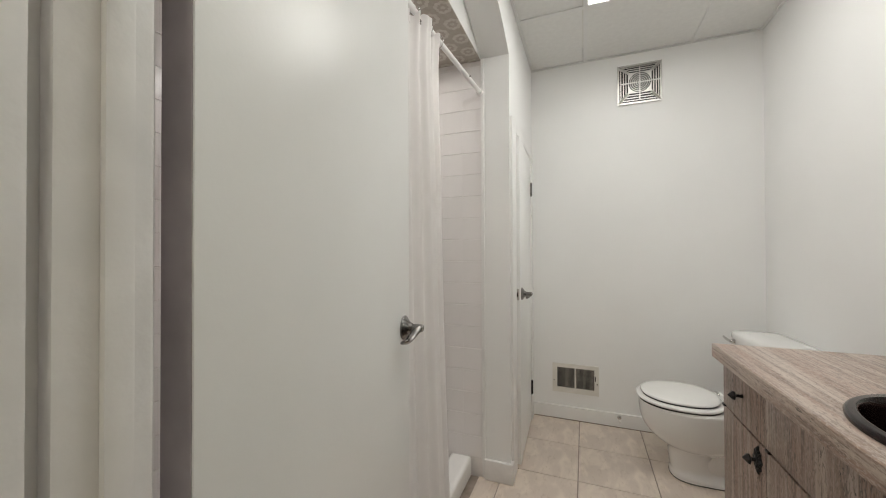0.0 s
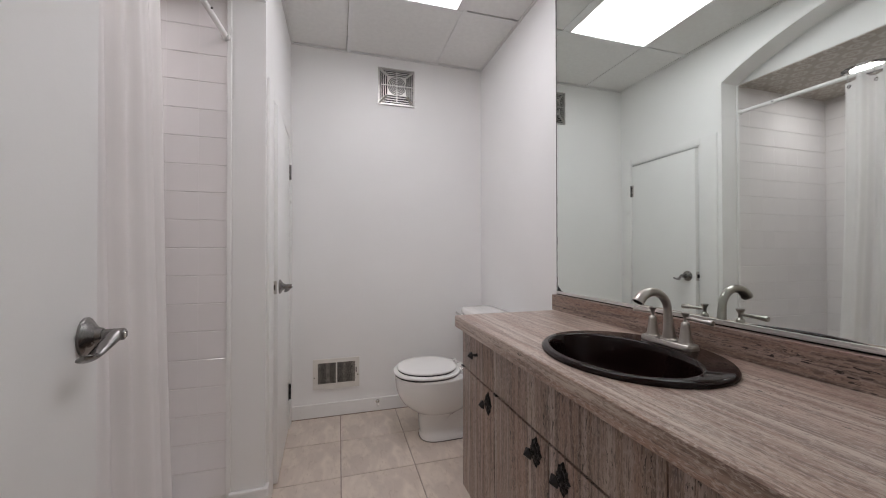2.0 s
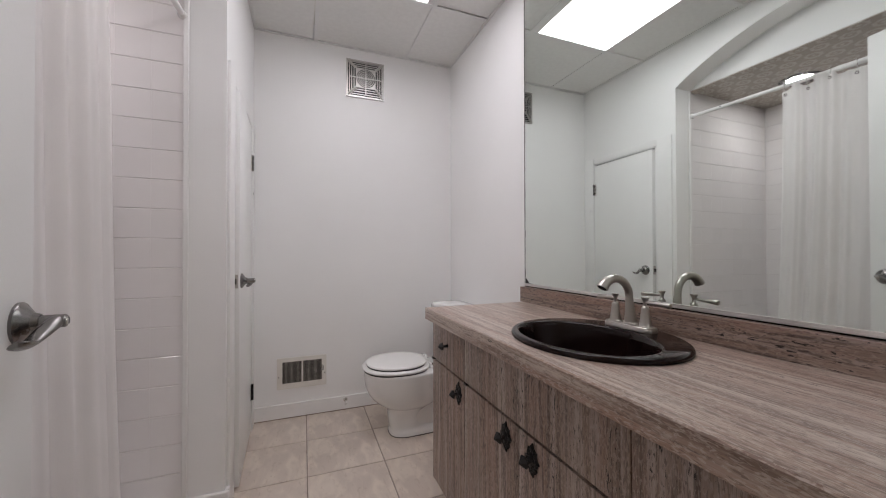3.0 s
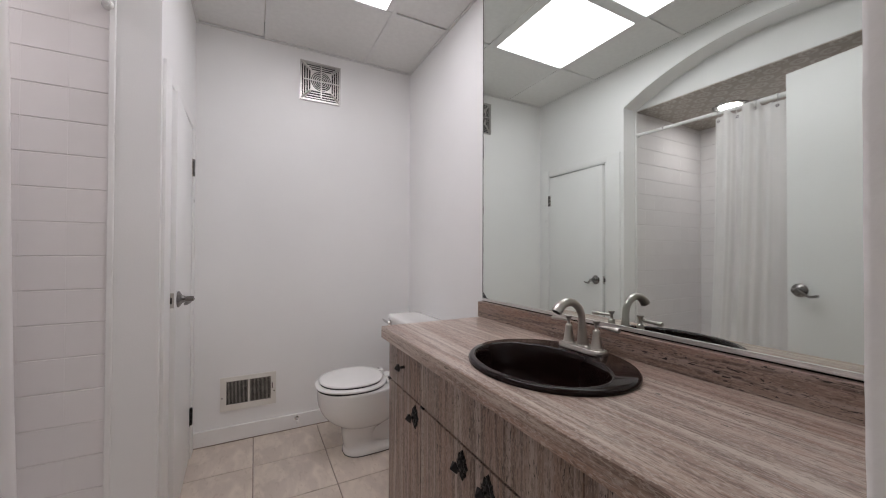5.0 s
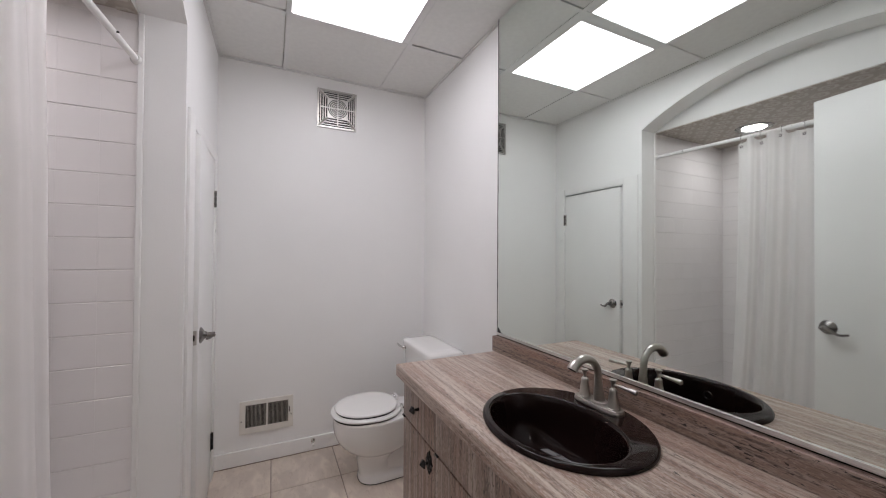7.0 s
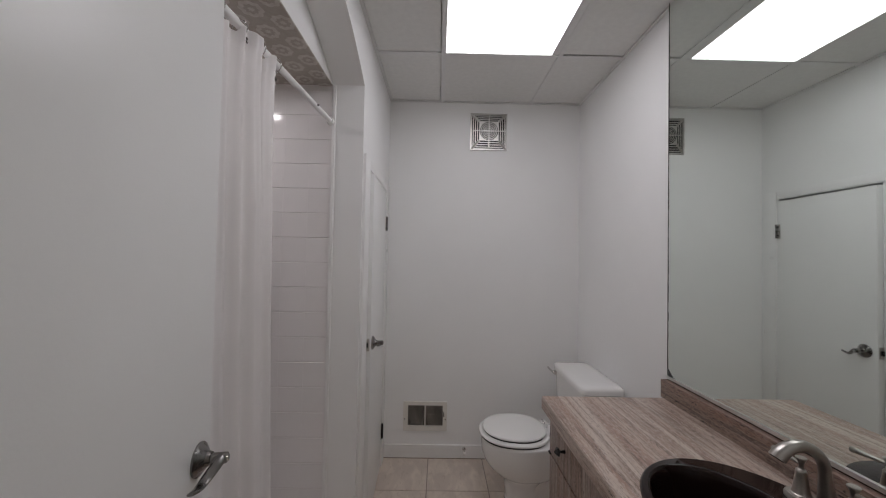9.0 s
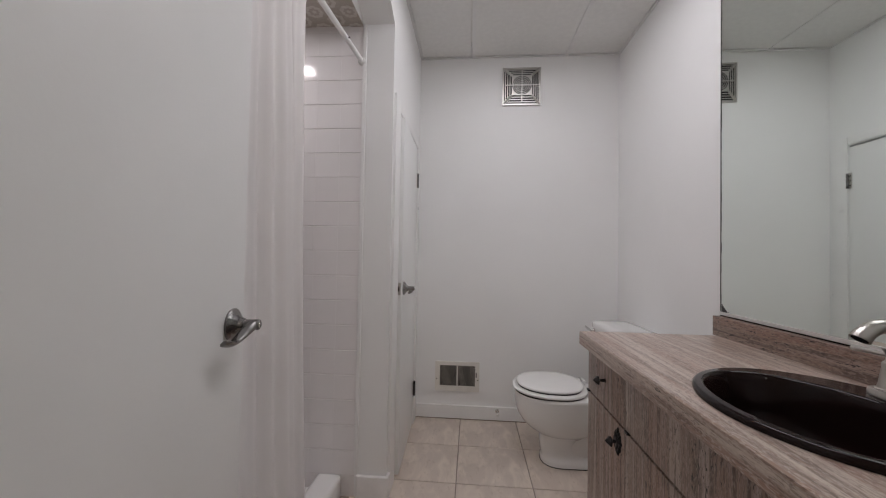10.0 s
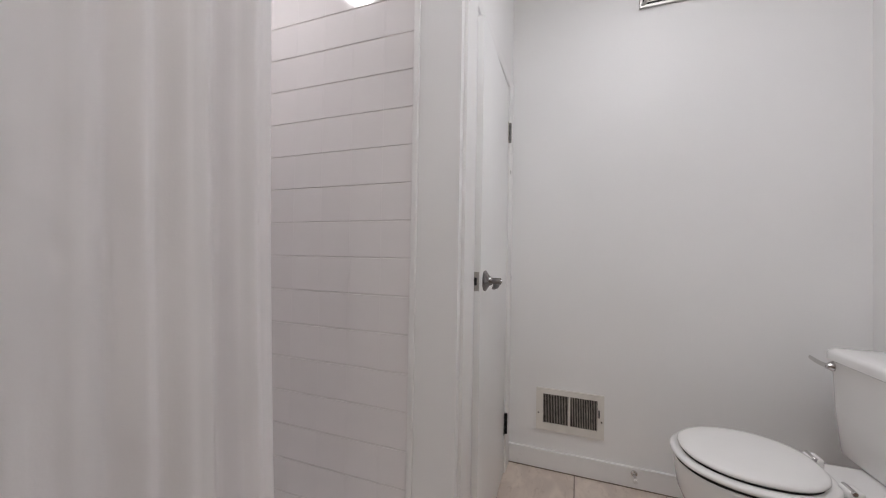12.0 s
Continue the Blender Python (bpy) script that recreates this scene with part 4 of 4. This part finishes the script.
ring_loft(bm, [[(x, y, z) for x, y, _ in oval(0.658, TY, 0, 0.112 - g, 0.236 - g, 56, 8)] for z, g in ((0.653, 0.006), (0.657, 0.0), (0.676, 0.0), (0.684, 0.004), (0.689, 0.014), (0.692, 0.05), (0.693, 0.09))])
part("tank_lid", bm, PORCELAIN, wc, "", 45)
fl = part("flush_boss", lathe(bmesh.new(), (0.560, TY + 0.193, 0.634), (-1, 0, 0), [(0, 0.015), (0.006, 0.0145), (0.012, 0.010), (0.018, 0.009)]), CHROME, wc, "chrome flush lever", 40)
a = Vector((0.544, TY + 0.193, 0.634))
part("flush_lever", tube(bmesh.new(), [a + Vector((0, 0, 0)), a + Vector((-0.004, 0.02, 0.002)), a + Vector((-0.009, 0.040, 0.006)), a + Vector((-0.014, 0.060, 0.013))], [0.007, 0.0075, 0.0075, 0.006], 12, 0.5), CHROME, fl, "", 50)

# ---- far wall: exhaust grille, floor-level register, door stop ----
VX0, VX1, VZ0, VZ1 = 0.036, 0.281, 2.030, 2.276
vcx, vcz = (VX0 + VX1) / 2, (VZ0 + VZ1) / 2
hw = (VX1 - VX0) / 2
vent = thing("exhaust_grille", (vcx, NORTH, vcz), "square stamped aluminium exhaust fan grille on the wall", "vent grille")
# Flat black plate on the wall in place of the fan's unlit depth.
part("backing", cuboid(VX0 + 0.006, VX1 - 0.006, NORTH - 0.003, NORTH - 0.0005, VZ0 + 0.006, VZ1 - 0.006), NEAR_BLACK, vent, "near-black plate for the unlit fan cavity")


def square_ring(bm, half, width, y0, y1):
    for s in (-1, 1):
        box(bm, vcx - half, vcx + half, y0, y1, vcz + s * half - (width if s > 0 else 0), vcz + s * half + (0 if s > 0 else width))
        box(bm, vcx + s * half - (width if s > 0 else 0), vcx + s * half + (0 if s > 0 else width), y0, y1, vcz - half + width, vcz + half - width)


bm = bmesh.new()
square_ring(bm, hw, 0.010, NORTH - 0.012, NORTH - 0.0004)
part("rim", bm, ALUMINIUM, vent)
bm = bmesh.new()
for i, h in enumerate((0.106, 0.092, 0.078)):
    yy = NORTH - 0.012 - 0.004 * (i + 1)
    square_ring(bm, h, 0.0046, yy, yy + 0.002)
part("louvre", bm, ALUMINIUM, vent)
bm = bmesh.new()
plate = 0.064
n = 48
sq = []
for i in range(n):
    t = 2 * math.pi * i / n
    c, s = math.cos(t), math.sin(t)
    k = plate / max(abs(c), abs(s))
    sq.append((c * k, s * k))
yf = NORTH - 0.027
ring_loft(bm, [[(vcx + x, yf + 0.003, vcz + z) for x, z in sq], [(vcx + x, yf, vcz + z) for x, z in sq],
               [(vcx + math.cos(2 * math.pi * i / n) * 0.061, yf, vcz + math.sin(2 * math.pi * i / n) * 0.061) for i in range(n)],
               [(vcx + math.cos(2 * math.pi * i / n) * 0.061, yf + 0.003, vcz + math.sin(2 * math.pi * i / n) * 0.061) for i in range(n)]], closed=True)
part("centre_plate", bm, ALUMINIUM, vent)
for r in (0.053, 0.042, 0.031, 0.020, 0.0085):
    part("grille_ring", torus(bmesh.new(), (vcx, yf + 0.001, vcz), (0, 1, 0), r, 0.0025, 40, 6), ALUMINIUM, vent, "", 60)
for ax in (0, 1):
    bm = cuboid(vcx - 0.003, vcx + 0.003, yf - 0.003, yf, vcz - 0.108, vcz + 0.108) if ax else cuboid(vcx - 0.108, vcx + 0.108, yf - 0.0035, yf - 0.0005, vcz - 0.003, vcz + 0.003)
    part("cross_bar", bm, ALUMINIUM, vent)
for sx in (-1, 1):
    for sz in (-1, 1):
        bm = tube(bmesh.new(), [(vcx + sx * 0.062, yf + 0.001, vcz + sz * 0.062), (vcx + sx * 0.114, NORTH - 0.008, vcz + sz * 0.114)], [0.007, 0.009], 4)
        part("corner_rib", bm, ALUMINIUM, vent)

GX0, GX1, GZ0, GZ1 = -0.370, -0.085, 0.177, 0.365
reg = thing("wall_register", ((GX0 + GX1) / 2, NORTH, (GZ0 + GZ1) / 2), "ivory metal air register with narrow vertical slats", "air register")
gm = (GX0 + GX1) / 2
wx0, wx1, wz0, wz1 = GX0 + 0.030, GX1 - 0.027, GZ0 + 0.033, GZ1 - 0.024
# Black sheet behind the slats for the duct's shade; no opening is cut.
part("backing", cuboid(wx0 - 0.004, wx1 + 0.004, NORTH - 0.0025, NORTH - 0.0005, wz0 - 0.004, wz1 + 0.004), NEAR_BLACK, reg, "near-black plate for the unlit duct opening")
bm = bmesh.new()
for b in ((GX0, wx0, GZ0, GZ1), (wx1, GX1, GZ0, GZ1), (wx0, wx1, GZ0, wz0), (wx0, wx1, wz1, GZ1), (gm - 0.004, gm + 0.004, wz0, wz1)):
    box(bm, b[0], b[1], NORTH - 0.010, NORTH - 0.0004, b[2], b[3])
part("frame", bm, IVORY, reg)
for half in (0, 1):
    a, b = (wx0, gm - 0.004) if half == 0 else (gm + 0.004, wx1)
    for k in range(16):
        x = a + (b - a) * (k + 0.5) / 16
        bm = cuboid(-0.0009, 0.0009, -0.003, 0.003, wz0, wz1)
        bm.transform(Matrix.Translation((x, NORTH - 0.0065, 0)) @ Matrix.Rotation(radians(12), 4, "Z"))
        part("slat", bm, SLAT, reg)
part("damper_lever", cuboid(wx1 + 0.004, wx1 + 0.009, NORTH - 0.020, NORTH - 0.009, GZ0 + 0.095, GZ0 + 0.125, 0.001), IRON, reg, "small dark damper lever")
for x in (GX0 + 0.010, GX1 - 0.010):
    part("screw", lathe(bmesh.new(), (x, NORTH - 0.010, GZ0 + 0.075), (0, -1, 0), [(0, 0.004), (0.0015, 0.0035), (0.002, 0.0)], 10), DARK_NICKEL, reg, "", 40)

stop = thing("door_stop", (0.031, NORTH - 0.014, 0.062), "short chrome door stop on the baseboard", "door stop")
part("flange", lathe(bmesh.new(), (0.031, NORTH - 0.014, 0.066), (0, -1, 0), [(0, 0.013), (0.004, 0.012), (0.007, 0.006)]), CHROME, stop, "", 40)
part("stem", rod(bmesh.new(), (0.031, NORTH - 0.018, 0.066), (0.031, NORTH - 0.055, 0.060), 0.0048, 14), CHROME, stop, "", 40)
part("tip", rod(bmesh.new(), (0.031, NORTH - 0.052, 0.0605), (0.031, NORTH - 0.066, 0.058), 0.0085, 16, 0.002), PLASTIC, stop, "white rubber tip", 40)


# ---- tiles, piece by piece ----
def tile_mesh(name, w, h, d, material, axis):
    """A thin bevelled tile; axis: the thin one."""
    dims = [w, h, d] if axis == 2 else ([w, d, h] if axis == 1 else [d, w, h])
    bm = bmesh.new()
    g = bmesh.ops.create_cube(bm, size=1.0, matrix=Matrix.Diagonal((*dims, 1)))
    runs = [e for e in bm.edges if axis == 2 or abs(e.verts[0].co.z - e.verts[1].co.z) < 1e-6]
    bmesh.ops.bevel(bm, geom=runs, offset=min(d * 0.3, 0.0016), segments=1, affect="EDGES")
    return finish(name, bm, material)


PITCH, JOINT, UPRIGHT = 0.1083, 0.0022, 0.0003
full = tile_mesh("tile", PITCH - UPRIGHT, PITCH - JOINT, 0.008, WALL_TILE, 1)
z_top = 1.82
for c in range(8):
    x0 = TILE_X - 0.101 - (c - 1) * PITCH if c else None
    for r in range(-2, 17):
        zc = z_top - (r + 0.5) * PITCH
        if zc - PITCH / 2 < -0.02:
            continue
        hgt = min(PITCH, SHOWER_CEIL - (zc - PITCH / 2)) if zc + PITCH / 2 > SHOWER_CEIL else PITCH
        w = 0.101 if c == 0 else min(PITCH, x0 - BACK_X)
        xc = TILE_X - 0.0505 if c == 0 else x0 - w / 2
        whole = abs(hgt - PITCH) < 1e-6 and abs(w - PITCH) < 1e-6
        me = full if whole else tile_mesh("tile", w - UPRIGHT, hgt - JOINT, 0.008, WALL_TILE, 1)
        piece("tile", me, shower_end, (xc, REVEAL_Y + 0.0045, zc - PITCH / 2 + hgt / 2))
full_b = tile_mesh("tile", PITCH - UPRIGHT, PITCH - JOINT, 0.008, WALL_TILE, 0)
for c in range(13):
    for r in range(-2, 17):
        zc = z_top - (r + 0.5) * PITCH
        hgt = min(PITCH, SHOWER_CEIL - (zc - PITCH / 2)) if zc + PITCH / 2 > SHOWER_CEIL else PITCH
        me = full_b if abs(hgt - PITCH) < 1e-6 else tile_mesh("tile", PITCH - UPRIGHT, hgt - JOINT, 0.008, WALL_TILE, 0)
        if zc - PITCH / 2 > -0.02:
            piece("tile", me, shower_back, (BACK_X + 0.0015, REVEAL_Y - 0.002 - (c + 0.5) * PITCH, zc - PITCH / 2 + hgt / 2))

FPX, FPY, FJ = 0.351, 0.332, 0.0045
for i in range(-2, 3):
    for j in range(-1, 8):
        x0, x1 = max(-0.203 + i * FPX, -0.66), min(-0.203 + (i + 1) * FPX, EAST)
        y1, y0 = min(2.600 - j * FPY, NORTH), max(2.600 - (j + 1) * FPY, HALL)
        if x1 - x0 < 0.02 or y1 - y0 < 0.02:
            continue
        me = tile_mesh("tile", x1 - x0 - FJ, y1 - y0 - FJ, 0.010, FLOOR_TILE, 2)
        piece("tile", me, floor, ((x0 + x1) / 2, (y0 + y1) / 2, -0.005))
